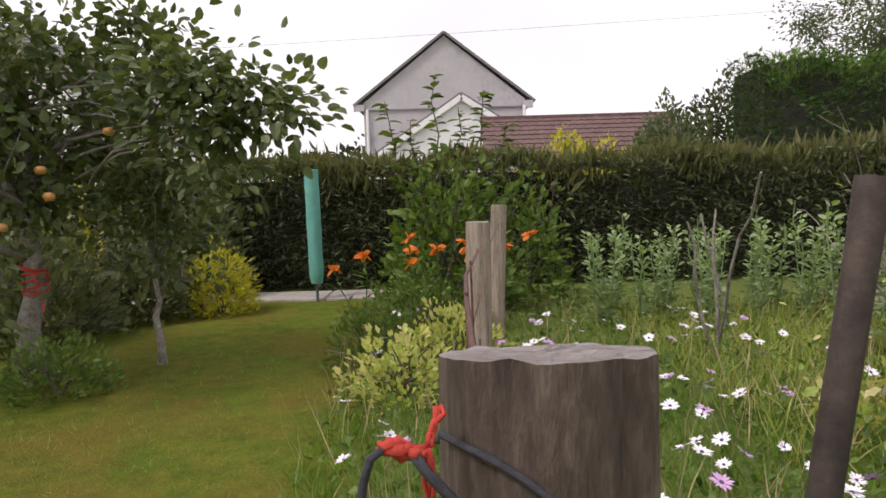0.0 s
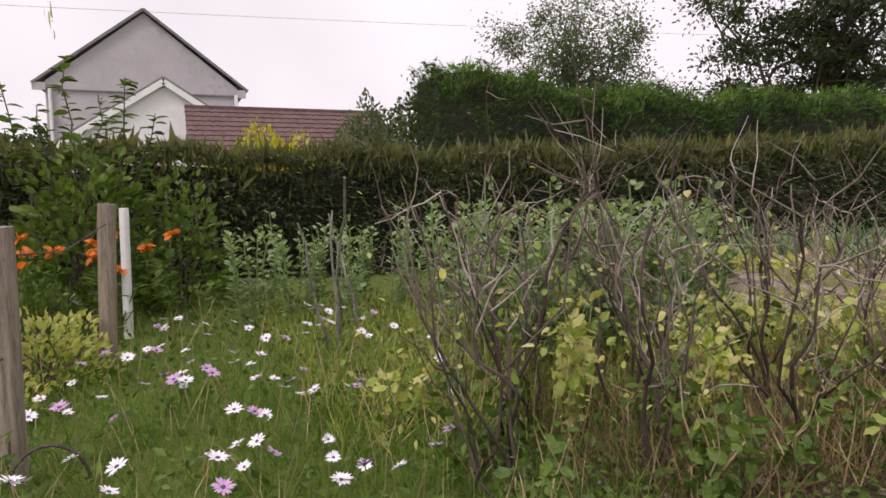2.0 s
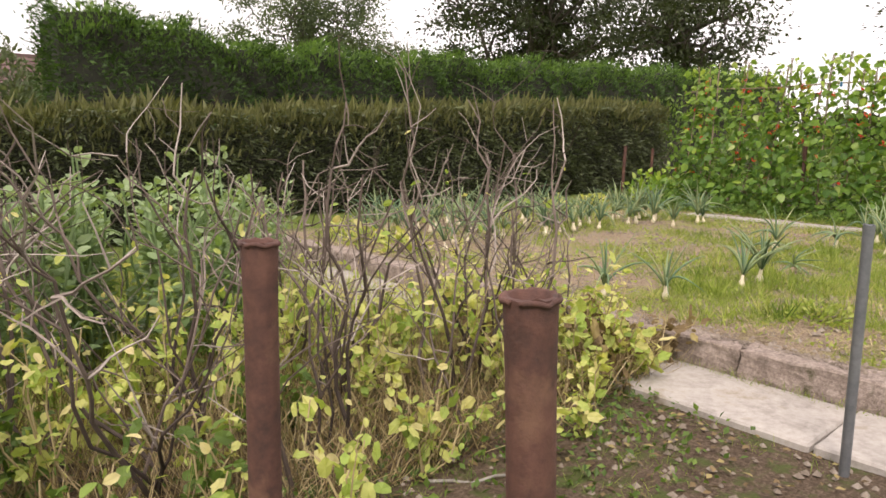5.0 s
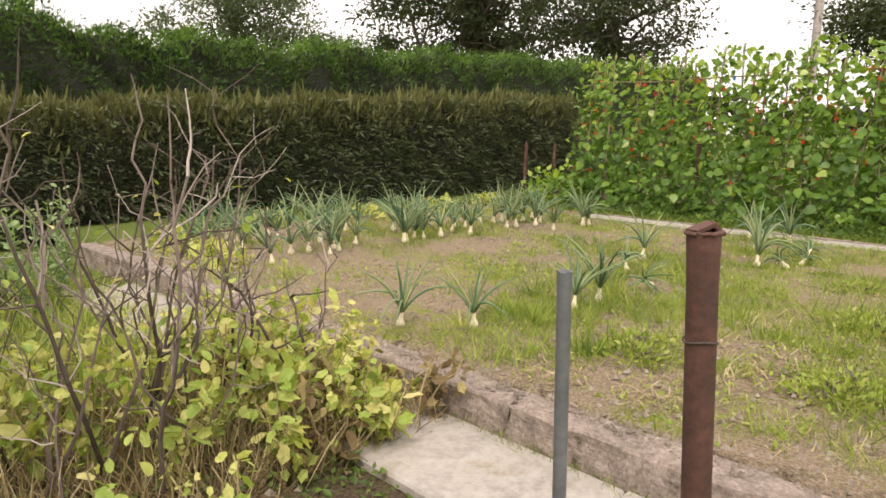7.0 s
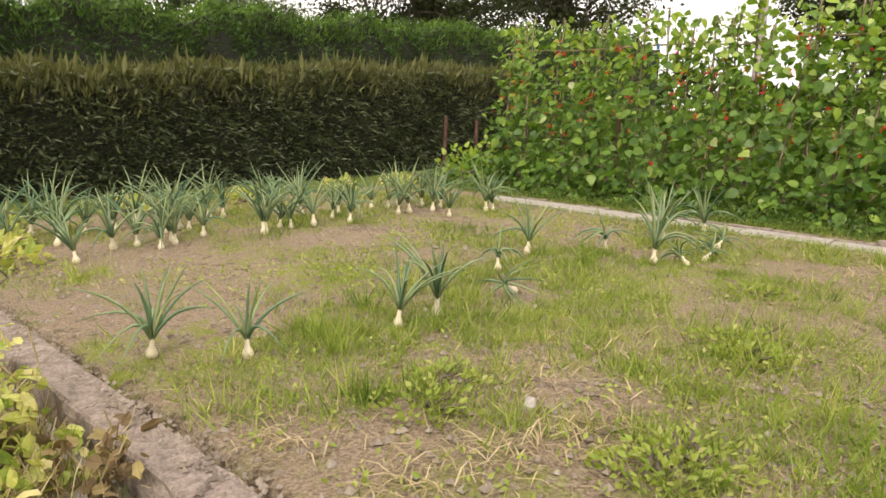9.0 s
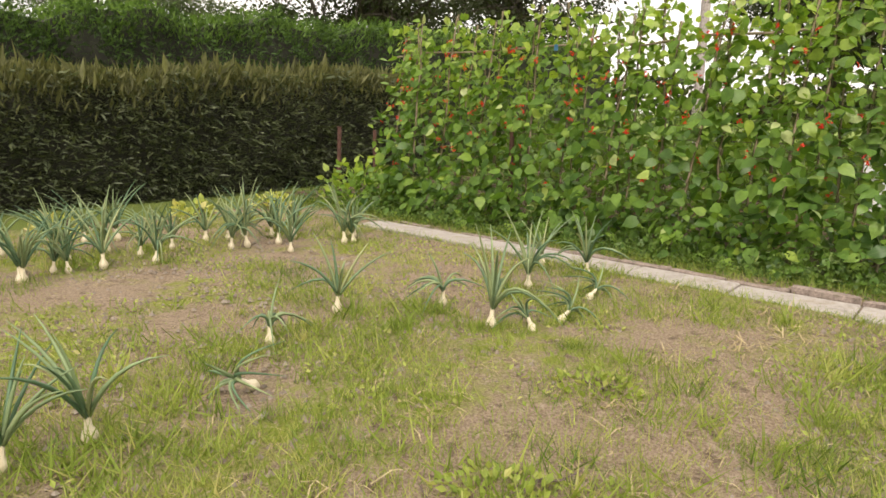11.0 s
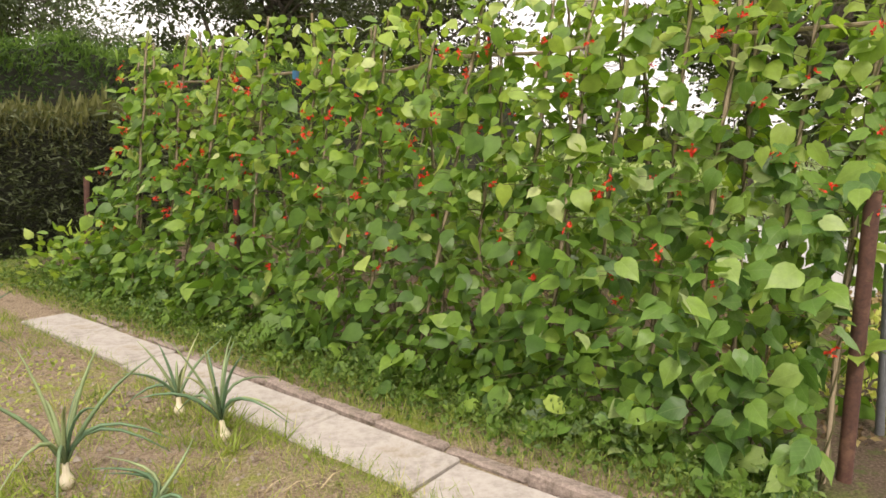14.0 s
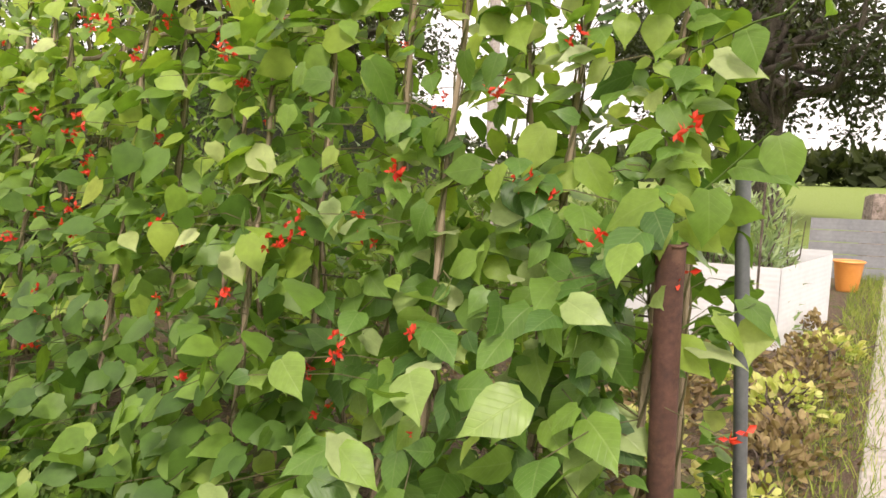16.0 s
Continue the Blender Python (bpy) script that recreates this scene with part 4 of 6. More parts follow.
# ---- posts and fence ----
def round_post(name, label, base, top, rad, mat, end_mat=None, hollow=False, category="post", seed=0, group="", tilt=0.0):
    """A round post from base to top: rough sides, sawn top or an open pipe mouth with a ragged rim."""
    p = thing(name, label, category, base, group)
    r = np.random.RandomState(seed)
    b, t = np.array(base, float), np.array(top, float)
    sides, rings = (20 if hollow else 56), 14
    d = unit(t - b)
    a = unit(np.cross(d, (0, 1, 0)))
    c = np.cross(d, a)
    v, f = [], []
    for i in range(rings):
        s = i / (rings - 1)
        for j in range(sides):
            an = j * 2 * math.pi / sides
            q = rad * (1 + (0 if hollow else 0.035 * noise.noise((math.cos(an) * 2, math.sin(an) * 2, s * 2 + seed)) + 0.02 * math.sin(an * 7 + seed)))
            if not hollow:
                for h in range(4):
                    gap = (an - (seed * 1.3 + h * 1.57 + 0.25 * math.sin(h * 5 + seed)) + math.pi) % (2 * math.pi) - math.pi
                    q -= rad * (0.10 - 0.015 * h) * math.exp(-(gap / 0.07) ** 2) * (0.6 + 0.4 * math.sin(s * 5 + h))
            if hollow and i == rings - 1:
                q *= 1.08
            drop = (0.012 if hollow else 0.003) * noise.noise((math.cos(an) * 3, math.sin(an) * 3, seed)) if i == rings - 1 else 0
            if i == rings - 1:
                drop += tilt * math.sin(an)
            if not hollow and i == rings - 1:
                q *= 0.97
            v.append(b + (t - b) * s + d * drop + a * q * math.cos(an) + c * q * math.sin(an))
    for i in range(rings - 1):
        for j in range(sides):
            k, l = i * sides + j, i * sides + (j + 1) % sides
            f += [(k, l, l + sides), (k, l + sides, k + sides)]
    g = Geo(seed)
    g.add(v, f)
    if hollow:
        base_i = (rings - 1) * sides
        inner = [b + (t - b) * (1 - k * 0.12) + a * rad * 0.86 * math.cos(j * 2 * math.pi / sides) + c * rad * 0.86 * math.sin(j * 2 * math.pi / sides) for k in (0, 1) for j in range(sides)]
        g.add(v[base_i:] + inner, [tri for j in range(sides) for k, l in ((j, (j + 1) % sides),) for tri in ((k, l, l + sides), (k, l + sides, k + sides), (k + sides, l + sides, l + 2 * sides), (k + sides, l + 2 * sides, k + 2 * sides))])
        g.tube([b + (t - b) * 0.9, b + (t - b) * 0.88], rad * 0.84, sides)
    under(g.ob("shaft", mat, smooth=True), p)
    if hollow and rad > 0.028:
        g = Geo(seed)
        an = np.linspace(0.35, 2 * math.pi, 30)
        lip = np.array([t + d * (-0.004 + 0.006 * noise.noise((math.cos(q) * 2, math.sin(q) * 2, seed))) + (a * math.cos(q) + c * math.sin(q)) * rad * 1.1 for q in an])
        g.tube(lip, 0.0042, 6)
        under(g.ob("burred_rim", mat, smooth=True), p)
    if not hollow:
        g = Geo(seed)
        rim = v[-sides:]
        mid = [t + (np.array(q) - t) * 0.5 + d * 0.0014 * r.normal() for q in rim]
        g.add(rim + mid + [t], [tri for j in range(sides) for k, l in ((j, (j + 1) % sides),) for tri in ((k, l, l + sides), (k, l + sides, k + sides), (k + sides, l + sides, 2 * sides))])
        under(g.ob("sawn_top", end_mat or WOOD_END), p)
    return p


round_post("fence_post", "thick brown weathered round wooden post with a sawn top", (0.054, 0.37, -0.22), (0.054, 0.362, 1.060), 0.0605, WOOD_DARK, WOOD_END, seed=3, tilt=0.010)
round_post("fence_post", "silvery weathered round wooden fence post", (0.155, 3.3, -0.25), (0.165, 3.3, 0.99), 0.061, WOOD, WOOD_END, seed=5, group="fence posts in the flower bed")
round_post("fence_post", "silvery weathered round wooden fence post", (0.385, 5.3, -0.25), (0.435, 5.3, 1.02), 0.062, WOOD, WOOD_END, seed=7, group="fence posts in the flower bed")
round_post("marker_post", "short white-painted post behind the lilies", (0.47, 6.3, -0.25), (0.485, 6.3, 0.95), 0.04, WHITE, WHITE, seed=9)
round_post("leaning_pole", "tall grey lichen-spotted leaning wooden pole", (0.25, 0.36, -0.25), (0.543, 0.56, 1.95), 0.0168, POLE, seed=11)
round_post("leaning_stake", "dark rusty leaning steel stake", (0.26, 0.70, -0.25), (0.51, 0.80, 1.15), 0.0195, STEEL_DARK, hollow=True, seed=12)
round_post("steel_post", "rusty brown steel pipe post standing in bare earth", (3.49, 0.72, -0.25), (3.5, 0.71, 1.11), 0.029, RUST, hollow=True, seed=13, group="rusty pipe posts")
round_post("steel_post", "rusty brown steel pipe post with a ragged open top", (3.65, 0.19, -0.25), (3.622, 0.222, 1.09), 0.033, RUST, hollow=True, seed=14, group="rusty pipe posts")
round_post("steel_post", "rusty brown steel pipe post with a torn rim", (5.92, 0.0, -0.25), (5.84, 0.035, 1.16), 0.031, RUST, hollow=True, seed=15, group="rusty pipe posts")
torn = bpy.data.objects["steel_post.002"]
g = Geo(151)
an = np.linspace(0, 2 * math.pi, 30)
g.tube(np.stack([5.853 + 0.034 * np.cos(an), 0.03 + 0.034 * np.sin(an), 0.935 + 0.004 * np.sin(an * 2)], 1), 0.0022, 6)
under(g.ob("wire_band", WIRE, smooth=True), torn)
g = Geo(152)
plank(g, (5.818, 0.05, 1.158), (5.868, 0.032, 1.172), 0.03, 0.008)
plank(g, (5.86, 0.032, 1.172), (5.884, 0.018, 1.15), 0.024, 0.008)
under(g.ob("bent_flap", RUST), torn)
round_post("grey_pipe", "slim grey galvanised pipe beside the kerb", (6.24, 0.6, -0.25), (6.2, 0.6, 0.94), 0.022, GREY_PIPE, hollow=True, seed=16)
round_post("steel_post", "rusty brown steel pipe post at the end of the beans", (15.17, -0.53, -0.05), (15.14, -0.515, 1.46), 0.036, RUST, hollow=True, seed=17, group="rusty pipe posts")
round_post("grey_pipe", "grey steel pipe at the end of the beans", (15.985, -0.625, -0.05), (15.9, -0.54, 1.68), 0.025, GREY_PIPE, hollow=True, seed=18)
round_post("steel_post", "thin rusty stake by the dark hedge", (15.55, 8.05, -0.05), (15.6, 8.05, 1.15), 0.035, RUST, hollow=True, seed=19, group="rusty stakes by the hedge")
round_post("steel_post", "thin rusty stake by the dark hedge", (16.0, 7.65, -0.05), (16.02, 7.65, 1.1), 0.03, RUST, hollow=True, seed=20, group="rusty stakes by the hedge")
round_post("steel_post", "rusty stake standing among the bean leaves", (15.05, 4.2, -0.05), (15.05, 4.2, 1.2), 0.03, RUST, hollow=True, seed=21)
round_post("telegraph_pole", "slender grey telegraph pole beyond the beans", (25, 5.65, -0.05), (25, 5.65, 7.5), 0.11, POLE, seed=22)

tw = thing("post_twine", "orange baler twine and dark rope tied round the post", "rope", (0.085, 0.46, 0.9))
g = Geo(30)
r = g.r


def round_front(pts, gap=0.0035):
    """Points (x, z) laid on the near face of the thick post."""
    return [(x, 0.366 - math.sqrt(max(0.0, (0.061 + gap) ** 2 - (x - 0.054) ** 2)), z) for x, z in pts]


g.tube(round_front([(-0.005, 1.024), (0.006, 1.024), (0.02, 1.021), (0.034, 1.014), (0.048, 1.003), (0.06, 0.99), (0.075, 0.975), (0.1, 0.965)]), 0.0021, 7)
an = np.linspace(0.3, 2.85, 16)
g.tube(np.stack([0.054 + 0.0645 * np.cos(an), 0.366 + 0.0645 * np.sin(an), 1.01 + 0.012 * np.sin(an * 2)], 1), 0.0022, 7)
under(g.ob("rope_loop", ROPE, smooth=True), tw)
g = Geo(31)
for k in range(5):
    a = np.array([-0.013, 0.304, 1.030]) + r.normal(size=3) * 0.0016
    b = np.array([-0.032, 0.301, 1.033]) + r.normal(size=3) * (0.002, 0.002, 0.0028)
    g.tube(bent(r, a, b, 6, 0.10), [0.0014, 0.0026, 0.0034, 0.0032, 0.0026, 0.001], 7)
for k in range(3):
    g.tube(bent(r, (-0.0105 + 0.001 * k, 0.307, 1.03), (-0.0065 + 0.0012 * k, 0.318, 1.046), 6, 0.07), 0.0015, 6)
    g.tube(bent(r, (-0.012 + 0.001 * k, 0.304, 1.03), (-0.009 + 0.0015 * k, 0.304, 0.985), 7, 0.03), 0.0013, 6)
under(g.ob("orange_knot", TWINE, smooth=True), tw)
g = Geo(32)
g.tube([(-0.031, 0.299, 1.033), (-0.037, 0.298, 1.028), (-0.041, 0.298, 1.015), (-0.043, 0.298, 0.99), (-0.04, 0.30, 0.96)], 0.0022, 7)
g.tube([(-0.017, 0.300, 1.029), (-0.012, 0.299, 1.022), (-0.003, 0.298, 1.012), (0.008, 0.298, 1.0), (0.014, 0.299, 0.98)], 0.0028, 7)
under(g.ob("rope_end", ROPE, smooth=True), tw)
tt = thing("tree_twine", "red-orange twine wound round the apple trunk", "rope", (-3.03, 4.9, 0.55))
g = Geo(33)
for k in range(6):
    an = np.linspace(0, 2 * math.pi, 20)
    g.tube(np.stack([-3.02 + 0.085 * np.cos(an), 4.92 + 0.085 * np.sin(an), 0.5 + 0.035 * k + 0.025 * np.sin(an + k)], 1), 0.008, 5)
g.tube(bent(g.r, (-2.97, 4.84, 0.6), (-2.92, 4.82, 0.35), 5, 0.05), 0.008, 5)
under(g.ob("twine_loop", TWINE), tt)

fence = thing("wire_fence", "rusty welded wire fence panel along the flower bed", "fence", (-0.2, 2.4, -0.2))
FX = [0.42, 0.7, 1.3, 2.0, 3.0, 3.26]
FENCE_X = [0.03, 0.03, 0.04, 0.06, 0.15, 0.16]
FENCE_Z = [0.97, 0.96, 0.93, 0.90, 0.87, 0.86]
for k, nm in enumerate(("top_wire", "second_wire", "lower_wire")):
    g = Geo(34)
    ys = np.linspace(0.42, 3.26, 14)
    g.tube(np.stack([np.interp(ys, FX, FENCE_X), ys, np.interp(ys, FX, FENCE_Z) - 0.22 * k + 0.006 * np.sin(ys * 5 + k)], 1), 0.0055 if k == 0 else 0.0035, 6)
    under(g.ob(nm, RUST), fence)
for py in (0.72, 1.35, 2.3):
    px, pz = float(np.interp(py, FX, FENCE_X)), float(np.interp(py, FX, FENCE_Z))
    g = Geo(35)
    g.tube([(px, py, -0.22), (px + 0.008, py, 0.4), (px, py, pz + 0.015)], 0.0045, 6)
    under(g.ob("upright_rod", RUST), fence)
hose = thing("hose_loop", "thin dark hose looped out of the grass", "hose", (0.3, 3.0, -0.2))
g = Geo(36)
an = np.linspace(0.2, 3.4, 16)
g.tube(np.stack([0.33 + 0.16 * np.cos(an), np.full(16, 3.1), -0.15 + 0.2 * np.sin(an)], 1), 0.008, 6)
under(g.ob("hose", WIRE), hose)
g = Geo(37)
lw = thing("fence_wire", "slack fence wire between the wooden posts", "wire", (0.3, 4.8, 0.8))
g.tube([(0.165, 3.32, 0.86), (0.28, 4.3, 0.78), (0.43, 5.25, 0.88)], 0.004, 5)
under(g.ob("wire", WIRE), lw)

cov = thing("rotary_line_cover", "folded rotary washing line in a turquoise cloth cover", "washing line", (-1.62, 8.4, -0.2))
g = Geo(40)
v, f = [], []
for i in range(30):
    s = i / 29
    for j in range(16):
        an = j * math.pi / 8
        q = (0.092 - 0.006 * s) * (1 + 0.07 * noise.noise((math.cos(an) * 2, math.sin(an) * 2, s * 14)) + 0.05 * math.sin(an * 5 + s * 3)) * (0.75 + 0.25 * min(1, s * 12))
        v.append((-1.62 - 0.01 * s + q * math.cos(an), 8.4 + q * math.sin(an), 0.03 + 1.42 * s))
for i in range(29):
    for j in range(16):
        k, l = i * 16 + j, i * 16 + (j + 1) % 16
        f += [(k, l, l + 16), (k, l + 16, k + 16)]
v += [(-1.63, 8.4, 1.455)]
f += [(29 * 16 + j, 29 * 16 + (j + 1) % 16, 480) for j in range(16)]
g.add(v, f)
under(g.ob("cover", CLOTH, smooth=True), cov)
g = Geo(41)
g.tube([(-1.62, 8.4, -0.22), (-1.62, 8.4, 0.1)], 0.02, 8)
under(g.ob("pole", GREY_PIPE), cov)
g = Geo(42)
an = np.linspace(0, 2 * math.pi, 17)
g.tube(np.stack([-1.63 + 0.088 * np.cos(an), 8.4 + 0.088 * np.sin(an), np.full(17, 1.44)], 1), 0.006, 5)
under(g.ob("hem", CLOTH), cov)
cable = thing("overhead_cable", "thin overhead power cables crossing the sky", "cable", (0, 21, 6))
for k in range(1):
    g = Geo(43)
    s = np.linspace(0, 1, 14)
    g.tube(np.stack([-16 + 60 * s, np.full(14, 20.0 + k), 5.2 + 2.6 * s + 0.3 * k - 1.2 * s * (1 - s)], 1), 0.0045, 5)
    under(g.ob("cable_strand", WIRE), cable)


# ---- flower bed ----
def daisy(petal_mat, seed):
    """A stem with a ring of narrow petals round a dark domed disc, 1 m of scale 1 at the flower's height 0."""
    r = np.random.RandomState(seed)
    st = thing("daisy", "white daisy with a violet centre on a thin stem" if petal_mat is PETAL_WHITE else "mauve daisy with a violet centre on a thin stem", "flower", (0, 0, -50), "daisies in the grass")
    g = Geo(seed)
    g.tube([(0.01, 0.02, -0.30), (0.0, 0.01, -0.15), (0, 0, -0.002)], [0.003, 0.0025, 0.003], 4)
    g.ob("stem", L_FLGRASS, st)
    g = Geo(seed)
    n = 15
    an = np.arange(n) * 2 * math.pi / n + r.normal(size=n) * 0.06
    fw = np.stack([np.cos(an), np.sin(an), r.uniform(0.05, 0.45, n)], 1)
    tmpl = tm([(-0.05, 0, 0), (0.05, 0, 0), (0.16, 0.6, 0.03), (-0.16, 0.6, 0.03), (0, 1, -0.04)], [(0, 1, 2), (0, 2, 3), (3, 2, 4)])
    g.scatter(tmpl, fw * 0.006, fw, np.tile([0, 0, 1.0], (n, 1)), 0.043 * r.uniform(0.85, 1.1, n), r.rand(n))
    g.ob("petals", petal_mat, st)
    g = Geo(seed)
    g.tube([(0, 0, 0.0), (0, 0, 0.006), (0, 0, 0.009)], [0.010, 0.009, 0.004], 8)
    g.ob("disc", DISC, st)
    return st


protos = [daisy(PETAL_WHITE, 50), daisy(PETAL_WHITE, 51), daisy(PETAL_MAUVE, 52)]
r = np.random.RandomState(55)
spots = []
while len(spots) < 155:
    x, y = r.uniform(0.1, 2.9), 1.15 + 4.9 * r.rand()
    if len(spots) > 134:
        x, y = r.uniform(-0.6, 0.1), r.uniform(2.2, 6.5)
    if x > 0.9 + 0.28 * y + 0.5 and len(spots) < 134:
        continue
    if abs(x - 0.17) < 0.12 and abs(y - 3.3) < 0.15:
        continue
    spots.append((x, y))
for i, (x, y) in enumerate(spots):
    p = protos[0 if r.rand() < 0.42 else (1 if r.rand() < 0.55 else 2)]
    s = r.uniform(0.68, 1.1)
    m = pose(x, y, -0.2 + 0.22 * s + r.uniform(-0.03, 0.05), r.uniform(-25, 35), r.uniform(-25, 25), r.uniform(0, 360)) @ Matrix.Scale(s, 4)
    c = copy_thing(p, m)
    c.scale = (s, s, s)
for p, (x, y) in zip(protos, ((0.7, 2.2), (1.0, 2.6), (1.2, 3.1))):
    p.matrix_basis = pose(x, y, 0.08, 15, 5, 30)
wr = shrub("white_rose", "low plant with two cream blooms by the post", (0.1, 2.9, -0.2), 0.16, 0.55, L_LUSH, LEAF, 0.05, 160, 60, stems=4)
g = Geo(62)
for cx, cz in ((0.10, 0.40), (0.16, 0.37)):
    n = 26
    d = rnd_dir(g.r, n)
    g.scatter(LEAF, np.array([cx, 2.8, cz]) + d * 0.014, d, rnd_dir(g.r, n), 0.06, g.r.rand(n))
under(g.ob("bloom", PETAL_WHITE), wr)


def grass_patch(name, label, seed, pts, hgt, mat, lean=0.35, tint=None, tmpl=BLADE):
    g = Geo(seed)
    r = g.r
    n = len(pts)
    fw = unit(np.stack([r.normal(size=n) * lean, r.normal(size=n) * lean, np.ones(n)], 1))
    g.scatter(tmpl, pts, fw, rnd_dir(r, n), hgt * r.uniform(0.5, 1.3, n) if np.isscalar(hgt) else hgt, r.beta(2, 2.3, n) if tint is None else tint)
    return tagged(g.ob(name, mat), label, "grass", kind="stuff")


TUFT = tm([(-0.03, 0, 0), (0.03, 0, 0), (0, 1, -0.25)], [(0, 1, 2)])
WIDE = tm([(-0.018, 0, 0), (0.018, 0, 0), (-0.02, 0.5, 0.05), (0.02, 0.5, 0.05), (0.05, 1, -0.16)], [(0, 1, 3), (0, 3, 2), (2, 3, 4)])
r = np.random.RandomState(70)
n = 23000
y = 0.7 + 6.6 * r.beta(1.1, 1.5, n)
x = -0.75 + r.rand(n) * (2.9 + 0.32 * y)
keep = ~((y < 1.1) & (x < 0.75))
pts = np.stack([x, y, np.full(n, -0.21)], 1)[keep]
grass_patch("meadow_grass", "lush uncut grass among the daisies", 71, pts, 0.13, L_FLGRASS, 0.5)
n = 1100
y = 0.9 + 6 * r.rand(n)
x = -0.8 + r.rand(n) * (3.2 + 0.3 * y)
grass_patch("dry_grass_stalks", "dry seeding grass stalks among the flowers", 72, np.stack([x, y, np.full(n, -0.2)], 1), 0.36, L_STRAW, 0.3, tmpl=STALK)
n = 16000
y = 0.8 + 8.0 * r.beta(1, 1.3, n)
x = -0.5 - 3.9 * r.rand(n)
grass_patch("lawn_grass", "short mown lawn grass", 73, np.stack([x, y, np.full(n, -0.205)], 1), 0.05, L_GRASS, 0.8, tint=np.clip(r.normal(0.3, 0.18, n), 0, 1), tmpl=TUFT)
g = Geo(75)
r = g.r
n = 5200
y = 0.9 + 6.4 * r.rand(n)
x = -0.7 + r.rand(n) * (3.0 + 0.3 * y)
g.scatter(LEAF, np.stack([x, y, -0.2 + 0.22 * r.rand(n) ** 1.5], 1), rnd_dir(r, n, 0.5), rnd_dir(r, n, 1.0), r.uniform(0.03, 0.075, n), r.beta(2, 2, n))
tagged(g.ob("meadow_herbs", L_LUSH), "leafy herbs and weeds among the daisies", "plants", kind="stuff")
for i, (sx, sy, hh) in enumerate([(-0.55, 5.2, 0.55), (-0.3, 4.3, 0.45), (-0.25, 6.2, 0.65), (0.05, 5.1, 0.5)]):
    shrub("border_plant", "low olive border plant with yellow-green leaves", (sx, sy, -0.2), 0.4, hh, L_YELLOW if i in (1, 3) else L_LUSH, LEAF, 0.06, 800, 80 + i * 3, stems=6)
for i, (sx, sy, zt) in enumerate([(-0.75, 6.4, 0.55), (-0.28, 6.6, 0.7), (-0.1, 6.3, 0.6), (0.12, 6.6, 0.75), (0.25, 6.5, 0.7), (0.32, 6.25, 0.55), (0.85, 6.8, 0.68)]):
    li = thing("tiger_lily", "orange tiger lily in flower before the hedge", "flower", (sx, sy, -0.2), "orange lilies")
    g, g2, g3 = Geo(90 + i), Geo(90 + i), Geo(90 + i)
    r = g.r
    for k in range(3):
        tip = np.array([sx + r.normal() * 0.12, sy + r.normal() * 0.1, zt - 0.12 * k])
        p = bent(r, (sx + r.normal() * 0.03, sy, -0.22), tip, 5, 0.03)
        g.tube(p, 0.006, 5)
        m = 16
        s = r.uniform(0.15, 0.92, m)
        pos = np.stack([np.interp(s, np.linspace(0, 1, 5), p[:, q]) for q in range(3)], 1)
        a = r.uniform(0, 6.28, m)
        g2.scatter(SLIM, pos, np.stack([np.cos(a), np.sin(a), r.uniform(0, 0.6, m)], 1), np.tile([0, 0, 1.0], (m, 1)), r.uniform(0.1, 0.18, m), r.rand(m))
        if k < 2:
            a = np.arange(7) * 0.9
            fw = np.stack([np.cos(a), np.sin(a), r.uniform(-0.9, 0.7, 7)], 1)
            g3.scatter(OVAL, np.tile(tip, (7, 1)), fw, rnd_dir(r, 7, 0.8), 0.095, r.rand(7))
    under(g.ob("stem", L_LUSH), li)
    under(g2.ob("leaves", L_LUSH, kind="stuff"), li)
    under(g3.ob("bloom", L_ORANGE), li)
for i, (a, b) in enumerate([((2.1, 5.2, -0.2), (1.88, 4.0, 1.2)), ((1.95, 5.0, -0.2), (1.7, 4.7, 0.88)), ((2.05, 5.05, -0.2), (2.02, 5.0, 0.95)), ((2.4, 5.6, -0.2), (2.1, 5.5, 0.9))]):
    g = Geo(105 + i)
    st = thing("garden_stick", "bare pale stick pushed into the grass", "stick", a, "sticks in the flower bed")
    g.tube(bent(g.r, a, b, 7, 0.012), np.linspace(0.014, 0.008, 7), 6)
    under(g.ob("stick", BARK_PALE), st)


# ---- broad beans ----
def broad_bean(seed, h):
    pl = thing("broad_bean_plant", "upright grey-green broad bean plant before the hedge", "plant", (0, 0, -50), "row of broad beans")
    g, g2 = Geo(seed), Geo(seed + 1)
    r = g.r
    for k in range(4):
        a = r.uniform(0, 6.28)
        top = (0.14 * math.cos(a), 0.14 * math.sin(a), h * r.uniform(0.8, 1.05))
        p = bent(r, (0.03 * math.cos(a), 0.03 * math.sin(a), 0), top, 6, 0.02)
        g.tube(p, np.linspace(0.009, 0.006, 6), 4)
        m = 29
        s = np.sort(r.uniform(0.12, 1.0, m))
        pos = np.stack([np.interp(s, np.linspace(0, 1, 6), p[:, q]) for q in range(3)], 1)
        a = np.arange(m) * 2.4 + r.normal(size=m) * 0.3
        out = np.stack([np.cos(a), np.sin(a), 0.25 + 0.6 * s], 1)
        g2.scatter(OVAL, pos + unit(out) * r.uniform(0.01, 0.05, (m, 1)), out, np.tile([0, 0, 1.0], (m, 1)) + r.normal(size=(m, 3)) * 0.3, r.uniform(0.06, 0.105, m) * (1.05 - 0.3 * s), r.beta(2, 2, m) * 0.6 + 0.4 * s)
    g.ob("stem", L_BROAD, pl)
    g2.ob("leaves", L_BROAD, pl, kind="stuff")
    return pl


bb = [broad_bean(400 + 5 * k, h) for k, h in enumerate((0.92, 1.05, 0.85))]
